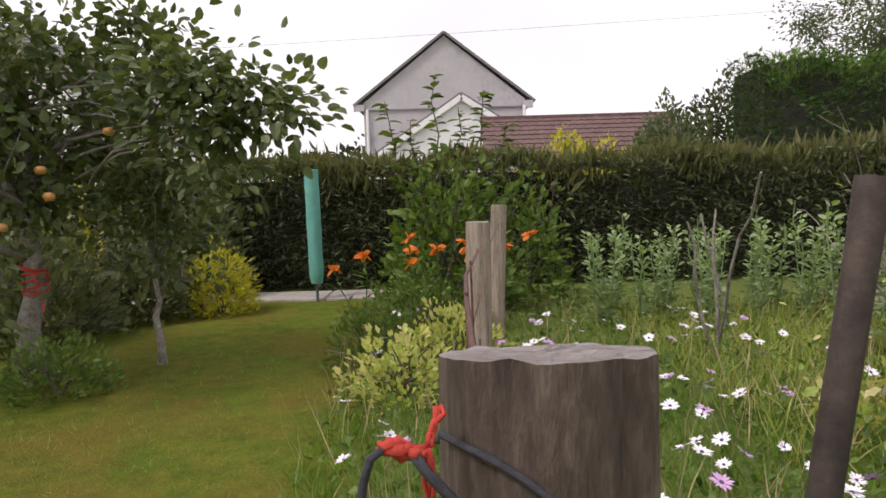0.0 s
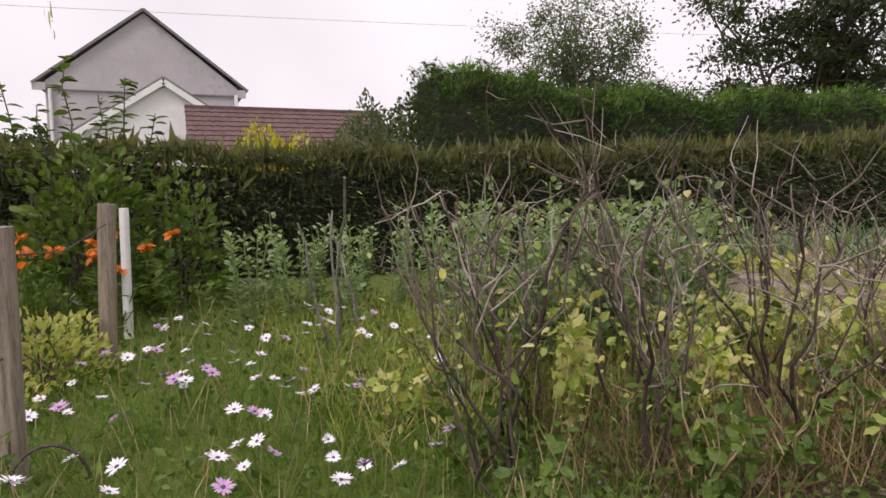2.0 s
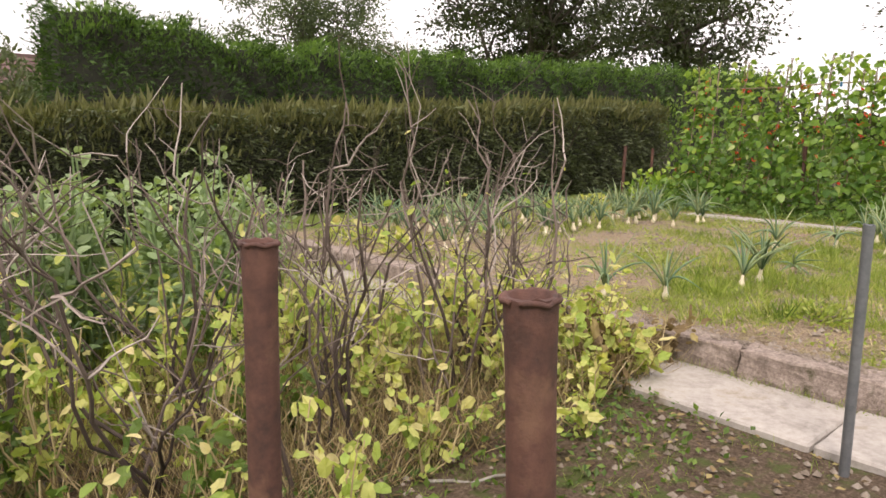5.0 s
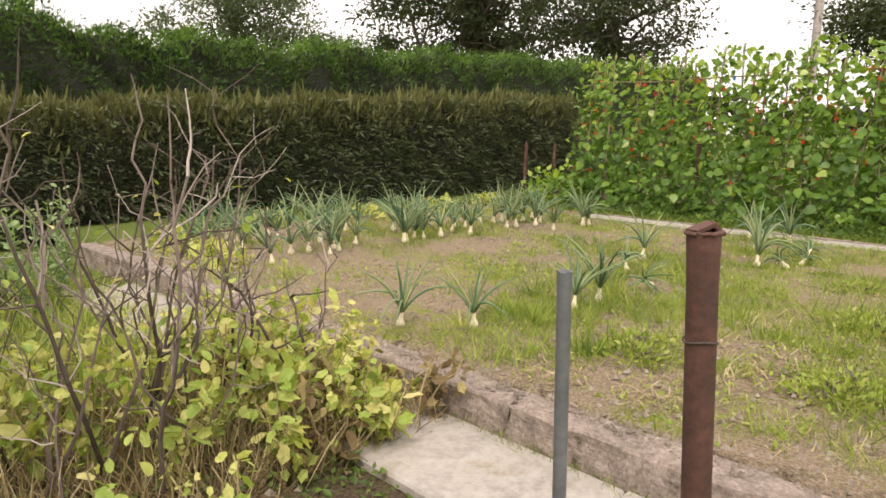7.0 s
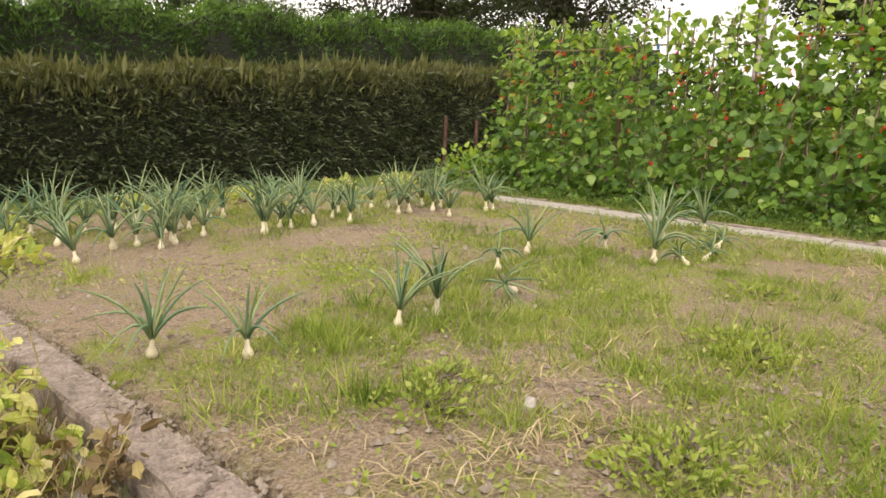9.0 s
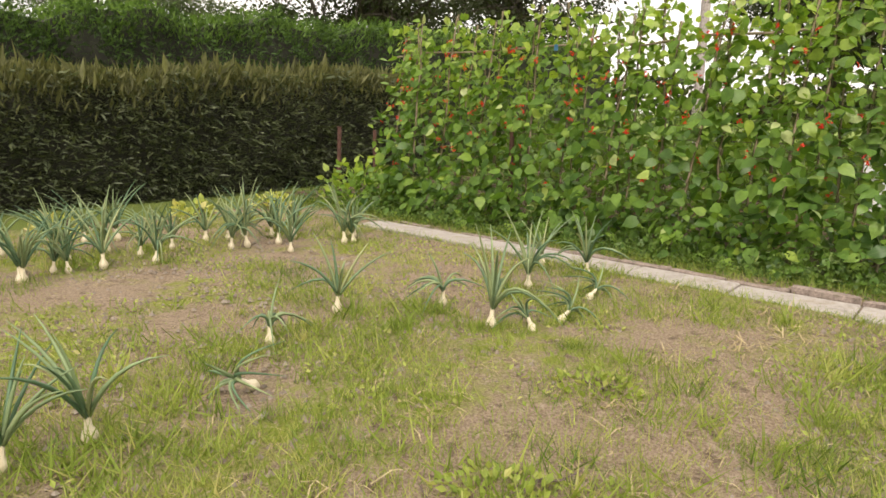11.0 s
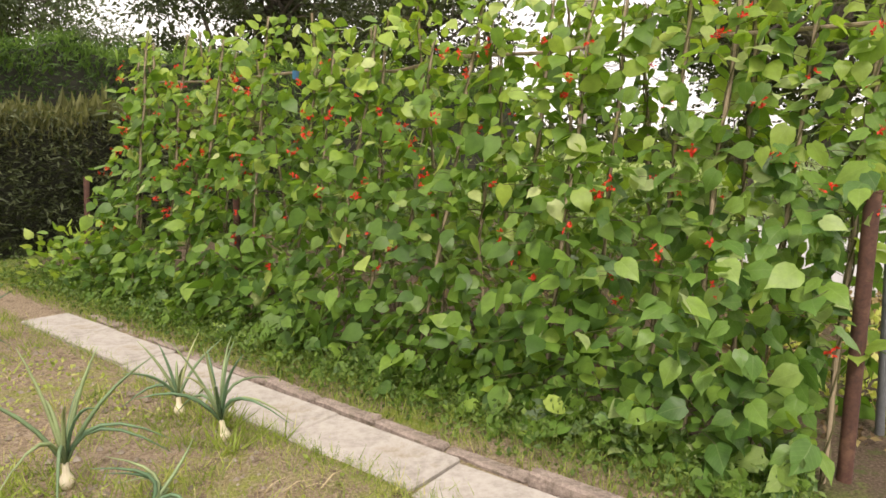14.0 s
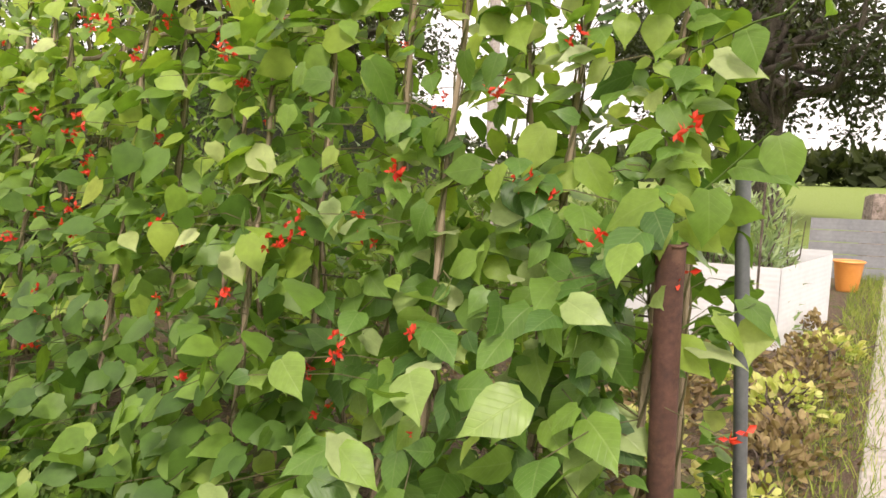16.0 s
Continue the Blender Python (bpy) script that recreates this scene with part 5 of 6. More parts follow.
r = np.random.RandomState(410)
first = set()
for i in range(50):
    x = 1.45 + (i % 30) * 0.17 + r.normal() * 0.05
    y = 6.2 + (i % 3) * 0.42 + r.normal() * 0.12 - 0.25 * max(0, x - 3.5)
    if i >= 30:
        x, y = 3.0 + (i - 30) * 0.115, 4.4 + r.normal() * 0.35
    m = pose(x, y, -0.22, 0, 0, r.uniform(0, 360))
    k = i % 3
    if k not in first:
        first.add(k)
        bb[k].matrix_basis = m
    else:
        c = copy_thing(bb[k], m)
        s = 1.28 if i >= 30 else r.uniform(0.85, 1.1)
        c.scale = (s, s, s)


# ---- bare currant bushes and yellowing plants ----
def twig_bush(base, rad, h, seed, stems=6):
    tb = thing("currant_bush", "nearly bare twiggy currant bush with crooked grey-brown stems", "bush", base, "bare bushes along the path")
    g = Geo(seed)
    r = g.r
    base = np.array(base, float)
    tips = []
    for i in range(stems):
        a = r.uniform(0, 6.28)
        q = rad * r.uniform(0.3, 1.0)
        e = base + np.array([q * math.cos(a), q * math.sin(a), h * r.uniform(0.62, 0.95)])
        p = bent(r, base + r.normal(size=3) * (0.1, 0.1, 0), e, 9, 0.05, 1)
        th = r.uniform(0.0065, 0.0135)
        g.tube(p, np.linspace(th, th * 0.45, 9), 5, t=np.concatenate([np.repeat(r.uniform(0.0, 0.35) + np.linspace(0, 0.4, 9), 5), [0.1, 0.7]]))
        for j in range(4):
            k = r.randint(3, 9)
            d = unit(rnd_dir(r, 1, 0.8)[0] + 0.4 * unit(e - base))
            e2 = p[k] + d * h * r.uniform(0.18, 0.42)
            p2 = bent(r, p[k], e2, 6, 0.09, 1)
            g.tube(p2, np.linspace(th * 0.5, th * 0.22, 6), 4, t=r.uniform(0.3, 1.0), cap=False)
            tips.append(e2)
            for l in range(2):
                k2 = r.randint(1, 5)
                e3 = p2[k2] + rnd_dir(r, 1, 0.5)[0] * h * r.uniform(0.07, 0.18)
                g.tube(bent(r, p2[k2], e3, 3, 0.06), np.linspace(th * 0.32, th * 0.16, 3), 3, t=r.uniform(0.3, 1.0), cap=False)
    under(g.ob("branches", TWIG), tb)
    g = Geo(seed + 1)
    r = g.r
    n = 34
    t = np.array(tips)[r.randint(0, len(tips), n)]
    pos = t + r.normal(size=(n, 3)) * 0.06
    pos[:, 2] = base[2] + (pos[:, 2] - base[2]) * r.uniform(0.3, 0.85, n)
    g.scatter(OVAL, pos, rnd_dir(r, n), rnd_dir(r, n, 1), r.uniform(0.03, 0.065, n), r.rand(n))
    under(g.ob("leaves", L_YELLOW, kind="stuff"), tb)


r = np.random.RandomState(500)
for i, (x, y, h) in enumerate([(2.2, 2.35, 1.35), (2.6, 3.0, 1.45), (3.0, 2.3, 1.3), (3.45, 3.0, 1.45), (3.7, 2.25, 1.35), (4.15, 2.75, 1.5), (4.5, 2.05, 1.35), (4.9, 2.7, 1.45), (5.35, 2.1, 1.45), (5.75, 2.55, 1.55), (2.9, 3.7, 1.3), (3.9, 3.6, 1.35), (5.0, 3.4, 1.3), (5.81, 2.15, 1.25), (6.18, 2.65, 1.2), (6.56, 2.43, 0.85)]):
    twig_bush((x, y, -0.22), 0.66 if i < 13 else 0.5, h + 0.12, 510 + 4 * i, 6 if i < 13 else 3)


LOBED = tm([(0, 0, 0), (0.22, 0.12, 0.05), (0.27, 0.36, 0.0), (0.32, 0.62, -0.03), (0.17, 0.76, -0.02), (0, 1, -0.16), (-0.17, 0.76, -0.02), (-0.31, 0.58, -0.06), (-0.26, 0.36, 0.0), (-0.22, 0.12, 0.05), (0, 0.45, -0.05)],
           [(0, 1, 10), (1, 2, 10), (2, 3, 10), (3, 4, 10), (4, 5, 10), (5, 6, 10), (6, 7, 10), (7, 8, 10), (8, 9, 10), (9, 0, 10)])


def leafy_weed(base, h, seed, mat, tl=0.08, n=95):
    pl = thing("yellowing_plant", "yellow-green drying leafy plant among the bushes", "plant", base, "yellowing plants")
    g, g2 = Geo(seed), Geo(seed + 1)
    r = g.r
    base = np.array(base, float)
    for k in range(5):
        a = r.uniform(0, 6.28)
        q = r.uniform(0.05, 0.28)
        p = bent(r, base, base + np.array([q * math.cos(a), q * math.sin(a), h * r.uniform(0.6, 1.05)]), 6, 0.05)
        g.tube(p, np.linspace(0.006, 0.003, 6), 4)
        m = n // 5
        s = r.uniform(0.2, 1.0, m)
        pos = np.stack([np.interp(s, np.linspace(0, 1, 6), p[:, z]) for z in range(3)], 1) + r.normal(size=(m, 3)) * 0.03
        g2.scatter(LOBED, pos, rnd_dir(r, m, 0.15), rnd_dir(r, m, 1.0), tl * r.uniform(0.5, 1.35, m), r.beta(1.6, 1.6, m) * 0.8 + 0.2 * s)
    under(g.ob("stem", L_STRAW), pl)
    under(g2.ob("leaves", mat, kind="stuff"), pl)


k = 0
r = np.random.RandomState(560)
for i in range(62):
    x = 2.1 + (i % 18) * 0.25 + r.normal() * 0.08
    y = 1.75 + (i // 18) * 0.75 + r.normal() * 0.15 + (0.1 if x < 4 else -0.05)
    front = i < 18
    if i >= 54:
        x, y = 6.35 + (i % 3) * 0.2, 1.95 + (i - 54) * 0.22
    if (front and x > 3.9 and i % 2) or (x < 2.75 and i % 3):
        continue
    leafy_weed((x, y, -0.22), r.uniform(0.45, 0.8) * (0.85 if front else 1.05), 600 + 3 * i, L_YELLOW if r.rand() < (0.3 if x < 3.4 else 0.6 if x < 4.6 else 1.0) else L_LUSH, r.uniform(0.05, 0.085))
for i in range(15):
    x, y = 6.3 + (i % 4) * 0.19 + r.normal() * 0.04, 2.0 + (i // 4) * 0.32 + r.normal() * 0.08
    leafy_weed((x, y, -0.19), r.uniform(0.22, 0.5), 2000 + 3 * i, L_DEAD if i % 3 == 0 else L_YELLOW, r.uniform(0.06, 0.1), 70)
n = 9000
x = 1.6 + 5.1 * r.rand(n)
y = 2.9 + 4.2 * r.beta(1.2, 1.2, n)
grass_patch("pale_undergrowth", "pale fading grass behind the bushes", 570, np.stack([x, y, np.full(n, -0.21)], 1), 0.24, L_GRASS, 0.5, tint=np.clip(r.normal(0.72, 0.2, n), 0, 1))
n = 6200
x = 2.6 + 4.35 * r.rand(n)
y = 1.8 + 2.2 * r.beta(1, 1.3, n)
grass_patch("dry_undergrowth", "brown dry stalks and dead stems under the bushes", 571, np.stack([x, y, np.full(n, -0.21)], 1), 0.30, L_DEAD, 0.55, tmpl=STALK)
n = 2600
x = 3.6 + 3.3 * r.rand(n)
y = 1.8 + 1.8 * r.beta(1, 1.3, n)
grass_patch("straw_undergrowth", "bleached straw stalks among the bushes", 573, np.stack([x, y, np.full(n, -0.21)], 1), 0.34, L_STRAW, 0.6, tmpl=STALK)
g = Geo(572)
r = g.r
n = 5200
y = 0.9 + 2.4 * r.beta(1.6, 1.4, n)
x = 2.0 + 4.35 * r.rand(n)
g.scatter(LEAF, np.stack([x, y, -0.2 + 0.09 * r.rand(n) ** 2], 1), rnd_dir(r, n, 0.25), rnd_dir(r, n, 1.2), r.uniform(0.025, 0.06, n), r.beta(2, 2, n))
tagged(g.ob("ground_weeds", L_LUSH), "low green weeds creeping over bare earth", "plants", kind="stuff")


g = Geo(584)
r = g.r
n = 700
a = r.uniform(0, 6.28, n)
g.scatter(LEAF, np.stack([2.6 + 3.7 * r.rand(n), 0.3 + 1.7 * r.rand(n), -0.19 + 0.02 * r.rand(n)], 1), np.stack([np.cos(a), np.sin(a), r.uniform(-0.05, 0.2, n)], 1), rnd_dir(r, n, 2.0), r.uniform(0.02, 0.06, n), r.rand(n))
tagged(g.ob("fallen_leaves", L_DEAD), "brown fallen leaves on the trodden earth", "litter", kind="stuff")
q = np.stack([2.4 + 3.9 * r.rand(70), 0.5 + 1.5 * r.rand(70)], 1)
q = np.repeat(q, 26, 0) + r.normal(size=(70 * 26, 2)) * 0.06
grass_patch("earth_tufts", "small tufts of grass on the trodden earth", 585, np.column_stack([q, np.full(len(q), -0.2)]), 0.06, L_GRASS, 0.7)
st = thing("fallen_stick", "thin bleached stick lying on bare earth", "stick", (5.0, 1.6, -0.2))
g = Geo(586)
g.tube(bent(g.r, (4.75, 1.75, -0.185), (5.15, 1.45, -0.18), 6, 0.02), np.linspace(0.008, 0.005, 6), 6)
under(g.ob("stick", BARK_PALE), st)


# trodden verge along the slabs
r = np.random.RandomState(580)
n = 3200
y = -0.6 + 8.6 * r.rand(n)
grass_patch("path_side_grass", "short grass creeping over the slab edges", 581, np.stack([13.62 + 0.03 * y + r.normal(size=n) * 0.05, y, np.full(n, 0.0)], 1), 0.075, L_GRASS, 0.7)
n = 1600
grass_patch("kerb_foot_grass", "thin grass at the foot of the kerb", 582, np.stack([7.0 + r.normal(size=n) * 0.02, 6.5 * r.rand(n), np.full(n, -0.2)], 1), 0.09, L_GRASS, 0.5)


# ---- onion bed ----
def onion(seed, h, leaves, droop):
    on = thing("onion_plant", "onion plant with blue-green hollow leaves and pale bulb", "plant", (0, 0, -50), "onions in the bed")
    g = Geo(seed)
    r = g.r
    v, f = [], []
    prof = [(0.012, -0.03), (0.026, -0.012), (0.033, 0.008), (0.027, 0.028), (0.015, 0.05), (0.012, 0.1)]
    for q, z in prof:
        for j in range(10):
            v.append((q * math.cos(j * 0.6283), q * math.sin(j * 0.6283), z))
    for i in range(5):
        for j in range(10):
            a, b = i * 10 + j, i * 10 + (j + 1) % 10
            f += [(a, b, b + 10), (a, b + 10, a + 10)]
    g.add(v, f)
    g.ob("bulb", BULB, on, smooth=True)
    g = Geo(seed + 1)
    for k in range(leaves):
        a = r.uniform(0, 6.28)
        out = r.uniform(0.1, 0.75) * h
        tip = np.array([math.cos(a) * out, math.sin(a) * out, h * r.uniform(0.6, 1.05)])
        if r.rand() < droop:
            tip = np.array([math.cos(a) * h * 0.7, math.sin(a) * h * 0.7, h * r.uniform(0.05, 0.3)])
        s = np.linspace(0, 1, 7)[:, None]
        mid = np.array([math.cos(a) * out * 0.3, math.sin(a) * out * 0.3, h * 0.62])
        p = (1 - s) ** 2 * np.array([0, 0, 0.08]) + 2 * s * (1 - s) * mid + s ** 2 * tip
        g.tube(p, [0.007, 0.0095, 0.0095, 0.0085, 0.007, 0.0045, 0.0015], 4, t=r.beta(2, 2))
    g.ob("leaf_blades", L_ONION, on, smooth=True)
    return on


onions = [onion(700, 0.52, 11, 0.25), onion(704, 0.54, 14, 0.4), onion(708, 0.45, 9, 0.2), onion(712, 0.42, 10, 0.8), onion(716, 0.6, 13, 0.25)]
SPOTS = [(7.55, 2.85), (7.91, 2.49), (8.84, 2.30), (9.18, 2.29), (8.44, 7.0), (8.61, 6.67), (8.99, 6.99), (8.72, 5.69), (9.19, 6.14), (9.45, 6.12), (9.41, 5.74), (9.01, 5.53), (9.95, 5.45), (10.33, 5.54),
         (10.62, 5.52), (11.33, 5.96), (12.39, 5.99), (12.06, 5.44), (12.38, 5.34), (12.21, 4.9), (12.91, 4.88), (13.2, 5.04), (10.45, 2.77), (9.99, 2.26), (11.84, 2.55), (11.67, 1.97), (12.73, 2.37),
         (13.5, 2.24), (13.01, 4.84), (11.8, 1.72), (12.1, 1.68), (12.76, 1.82), (11.91, 6.0), (10.97, 6.8), (11.18, 2.99), (10.0, 6.7), (10.5, 6.3), (9.7, 6.9), (13.55, 2.75), (12.7, 5.5), (8.2, 6.2), (7.9, 6.8)]
KIND = {4: 1, 0: 1, 1: 2, 2: 0, 3: 0, 22: 3, 23: 3, 24: 3, 25: 4, 26: 4, 27: 1, 29: 3, 30: 3, 31: 3, 38: 2}
r = np.random.RandomState(720)
SPOTS += [(7.7 + 0.32 * k + r.normal() * 0.1, 5.9 + r.normal() * 0.45) for k in range(17)] + [(8.0 + 0.42 * k + r.normal() * 0.12, 6.6 + r.normal() * 0.4) for k in range(9)]
used = set()
for i, (x, y) in enumerate(SPOTS):
    k = KIND.get(i, int(r.choice([0, 0, 1, 2, 4])))
    s = 1.3 if i == 0 else r.uniform(0.95, 1.25)
    tilt = 55 if k == 3 and i in (23, 29, 30, 31) else r.uniform(-8, 8)
    m = pose(x, y, 0.02, tilt, r.uniform(-8, 8), r.uniform(0, 360))
    if k not in used:
        used.add(k)
        onions[k].matrix_basis = m
    else:
        c = copy_thing(onions[k], m)
        c.scale = (s, s, s)


def patchy(n, seed, x0, x1, y0, y1, thr, fr=1.1):
    r = np.random.RandomState(seed)
    p = np.stack([r.uniform(x0, x1, n), r.uniform(y0, y1, n)], 1)
    val = np.array([noise.noise((a * fr, b * fr, seed)) + 0.45 * noise.noise((a * 5, b * 5, seed)) for a, b in p])
    return p[val > thr]


r = np.random.RandomState(733)
c = np.vstack([patchy(2000, 731, 7.4, 13.7, 0.2, 7.5, -0.05), patchy(2500, 732, 7.4, 13.7, -0.6, 2.9, -0.12)])
k = 34
sp_r = r.uniform(0.03, 0.13, len(c))
p = np.repeat(c, k, 0) + r.normal(size=(len(c) * k, 2)) * np.repeat(sp_r, k)[:, None]
ok = (p[:, 0] > 7.28) & (p[:, 0] < 13.85)
for bx, by, br in ((7.75, 0.95, 0.32), (8.15, 0.6, 0.3), (8.0, 3.1, 0.5), (10.6, 4.6, 0.7), (12.2, 2.9, 0.45), (8.75, 0.95, 0.25), (12.0, 2.1, 0.3)):
    ok &= np.hypot(p[:, 0] - bx, p[:, 1] - by) > br * (0.75 + 0.5 * r.rand(len(p)))
tn = np.clip(np.repeat(r.normal(0.5, 0.2, len(c)), k) + r.normal(size=len(p)) * 0.12, 0, 1)[ok]
hg = (np.repeat(r.uniform(0.04, 0.11, len(c)) * (1 + 0.8 * (r.rand(len(c)) > 0.9)), k) * r.uniform(0.5, 1.3, len(p)))[ok]
p = p[ok]
grass_patch("bed_grass", "patchy tufts of short grass over the onion bed", 734, np.column_stack([p, np.full(len(p), -0.005)]), hg, L_GRASS, 0.6, tint=tn, tmpl=TUFT)
p = patchy(20000, 736, 7.35, 13.65, -0.6, 7.3, 0.08)
g = Geo(737)
r = g.r
n = len(p)
g.scatter(LEAF, np.column_stack([p, 0.005 + 0.05 * r.rand(n) ** 2]), rnd_dir(r, n, 0.3), rnd_dir(r, n, 1.3), r.uniform(0.018, 0.045, n), r.beta(2, 2, n) * 0.7 + 0.3)
tagged(g.ob("bed_weeds", L_GRASS), "small green weeds scattered over the onion bed", "plants", kind="stuff")
g = Geo(740)
r = g.r
for cx, cy, m in [(7.66, 1.02, 70), (7.5, 1.56, 60), (8.63, 0.67, 70), (7.95, 0.85, 60), (8.2, 0.72, 50), (9.4, 1.1, 50), (12.4, 0.55, 60), (12.9, 0.4, 70), (11.9, 0.8, 50), (13.2, 0.7, 40), (10.4, 1.4, 40), (11.0, 0.7, 40), (8.6, 1.2, 40), (12.8, 1.2, 30), (10.2, 0.3, 40), (13.3, 1.4, 30)]:
    a = r.uniform(0, 6.28, m)
    pos = np.stack([cx + r.normal(size=m) * 0.13, cy + r.normal(size=m) * 0.1, np.full(m, 0.01) + 0.03 * r.rand(m)], 1)
    g.scatter(WIDE, pos, np.stack([np.cos(a), np.sin(a), r.uniform(0.02, 0.45, m)], 1), np.tile([0, 0, 1.0], (m, 1)), r.uniform(0.05, 0.19, m), r.rand(m))
tagged(g.ob("withered_onion_tops", L_STRAW), "withered straw-coloured onion leaves lying on soil", "plants", kind="stuff")
n = 5200
a = r.uniform(0, 6.28, n)
g = Geo(742)
g.scatter(WIDE, np.stack([r.uniform(7.4, 13.6, n), -0.5 + 7.5 * r.rand(n) ** 1.4, np.full(n, 0.012)], 1), np.stack([np.cos(a), np.sin(a), r.uniform(0.0, 0.3, n)], 1), np.tile([0, 0, 1.0], (n, 1)), r.uniform(0.03, 0.13, n), r.rand(n))
tagged(g.ob("straw_litter", L_STRAW), "thin straw litter on the onion bed", "litter", kind="stuff")
g = Geo(744)
n = 8000
x, y = r.uniform(2.2, 13.6, n), -0.6 + 6.5 * r.rand(n) ** 1.4
zz = np.where(x > 7.3, 0.0, -0.2)
ok = ~((x > 6.3) & (x < 7.35))
CLOD = tm([(-0.5, -0.4, 0), (0.5, -0.35, 0), (0.4, 0.5, 0), (-0.45, 0.4, 0), (0.05, 0, 0.55)], [(0, 1, 4), (1, 2, 4), (2, 3, 4), (3, 0, 4)])
a = r.uniform(0, 6.28, n)
g.scatter(CLOD, np.stack([x, y, zz + 0.0], 1)[ok], np.stack([np.cos(a), np.sin(a), np.zeros(n)], 1)[ok], np.tile([0, 0, 1.0], (ok.sum(), 1)), r.uniform(0.012, 0.045, ok.sum()), r.rand(ok.sum()))
SOIL = solid_mat("soil_crumb", [(0.10, 0.08, 0.06), (0.22, 0.18, 0.14), (0.36, 0.32, 0.27)], 0.95, scale=3)
n = 1500
a = r.uniform(0, 6.28, n)
g.scatter(CLOD, np.stack([7.2 + r.normal(size=n) * 0.045, -0.3 + 6.5 * r.rand(n), np.full(n, 0.016)], 1), np.stack([np.cos(a), np.sin(a), np.zeros(n)], 1), np.tile([0, 0, 1.0], (n, 1)), r.uniform(0.008, 0.028, n), r.rand(n))
tagged(g.ob("soil_crumbs", SOIL), "crumbs of dry soil and small stones", "soil", kind="stuff")
stone = thing("bed_stone", "small pale rounded stone lying on the soil", "stone", (8.49, 1.06, 0.0))
sb = new("stone", slab_mesh("stone", 0.1, 0.06, 0.05, CONC, 0.012, 2, 61))
sb.parent = stone
sb.matrix_basis = pose(0, 0, 0.035, 5, 3, 25)
for i, (x, y) in enumerate([(7.7, 6.4), (8.0, 7.3), (11.0, 7.6), (12.6, 7.5), (13.9, 7.6), (9.5, 7.7), (7.6, 5.6)]):
    shrub("yellow_squash_plant", "low yellow-green leafy plant at the bed's back", (x, y, 0.0), 0.3, 0.22, L_YELLOW, OVAL, 0.10, 70, 760 + 3 * i, stems=3)
for i, (x, y) in enumerate([(8.33, 0.39), (8.5, 0.3), (8.15, 1.41), (9.82, 0.52), (10.0, 0.7), (8.4, 1.5), (11.2, 0.9)]):
    shrub("green_weed", "bright green clump of leafy weed on the bed", (x, y, 0.0), 0.24, 0.09, L_GRASS, LEAF, 0.045, 200, 790 + 3 * i, stems=3)


# ---- runner bean row ----
canes = []
r = np.random.RandomState(800)
CANE_Y = [-0.42 + 0.31 * i for i in range(23)]
for i, cy in enumerate(CANE_Y):
    for side in (0, 1):
        if side and i % 2:
            continue
        x0, x1 = (15.08 - (0.16 if i % 3 == 2 else 0), 15.45 - (0.14 if i % 3 == 2 else 0)) if side == 0 else (16.1, 15.6)
        a = np.array([x0 + r.normal() * 0.03, cy + r.normal() * 0.04, -0.03])
        b = np.array([x1 + r.normal() * 0.05, cy + r.normal() * 0.10, 2.62 + r.uniform(-0.2, 0.15)])
        c = thing("bamboo_cane", "tall slanted bamboo cane carrying bean vines", "cane", tuple(a), "bean canes")
        g = Geo(801 + i)
        pc = bent(g.r, a, b, 9, 0.004)
        g.tube(pc, np.linspace(0.0125, 0.008, 9), 7)
        under(g.ob("cane", CANE), c)
        canes.append((pc, side))
rail = thing("cane_rail", "long horizontal pole tying the bean canes together", "pole", (15.5, 3, 2.3))
g = Geo(830)
g.tube(bent(g.r, (15.5, -0.5, 2.28), (15.52, 6.7, 2.2), 12, 0.003), 0.013, 7)
under(g.ob("rail", CANE), rail)
g = Geo(831)
g.tube([(15.42, -0.45, 1.2), (15.40, 3, 1.17), (15.42, 6.6, 1.2)], 0.004, 5)
under(g.ob("wire", WIRE), rail)
ties = thing("cane_tie", "blue plastic tie on a bean cane", "tie", (15.5, 3.9, 2.22))
g = Geo(832)
g.box((15.48, 3.9, 2.22), (0.05, 0.04, 0.07), 0.4)
BLUE = solid_mat("blue_plastic", [(0.05, 0.2, 0.5), (0.08, 0.3, 0.62)], 0.5, scale=5)
under(g.ob("tie_strip", BLUE), ties)

HEART_MESHES = {}
for age, mat in (("mature", L_BEAN_ONE), ("young", L_BEAN_NEW)):
    HEART_MESHES[age] = []
    for k, (curl, skew) in enumerate(((0.0, 0.05), (0.25, -0.08), (-0.22, 0.10), (0.12, -0.03))):
        g = Geo(840 + k)
        v, f = bean_leaf((-1, -0.5, 0, 0.5, 1), curl, skew)
        v[:, 2] += 0.035 * np.sin(v[:, 1] * 11 + k) * np.abs(v[:, 0]) * 3 - 0.05 * k * v[:, 1] ** 2
        g.add(v, f, 0.5)
        HEART_MESHES[age].append(g.mesh("leaf", mat, True))


def leaf_pose(pos, fwd, up, size):
    y = unit(fwd)
    z = unit(np.asarray(up) - np.dot(up, y) * y)
    x = np.cross(y, z)
    return Matrix(((x[0] * size, y[0] * size, z[0] * size, pos[0]), (x[1] * size, y[1] * size, z[1] * size, pos[1]), (x[2] * size, y[2] * size, z[2] * size, pos[2]), (0, 0, 0, 1)))


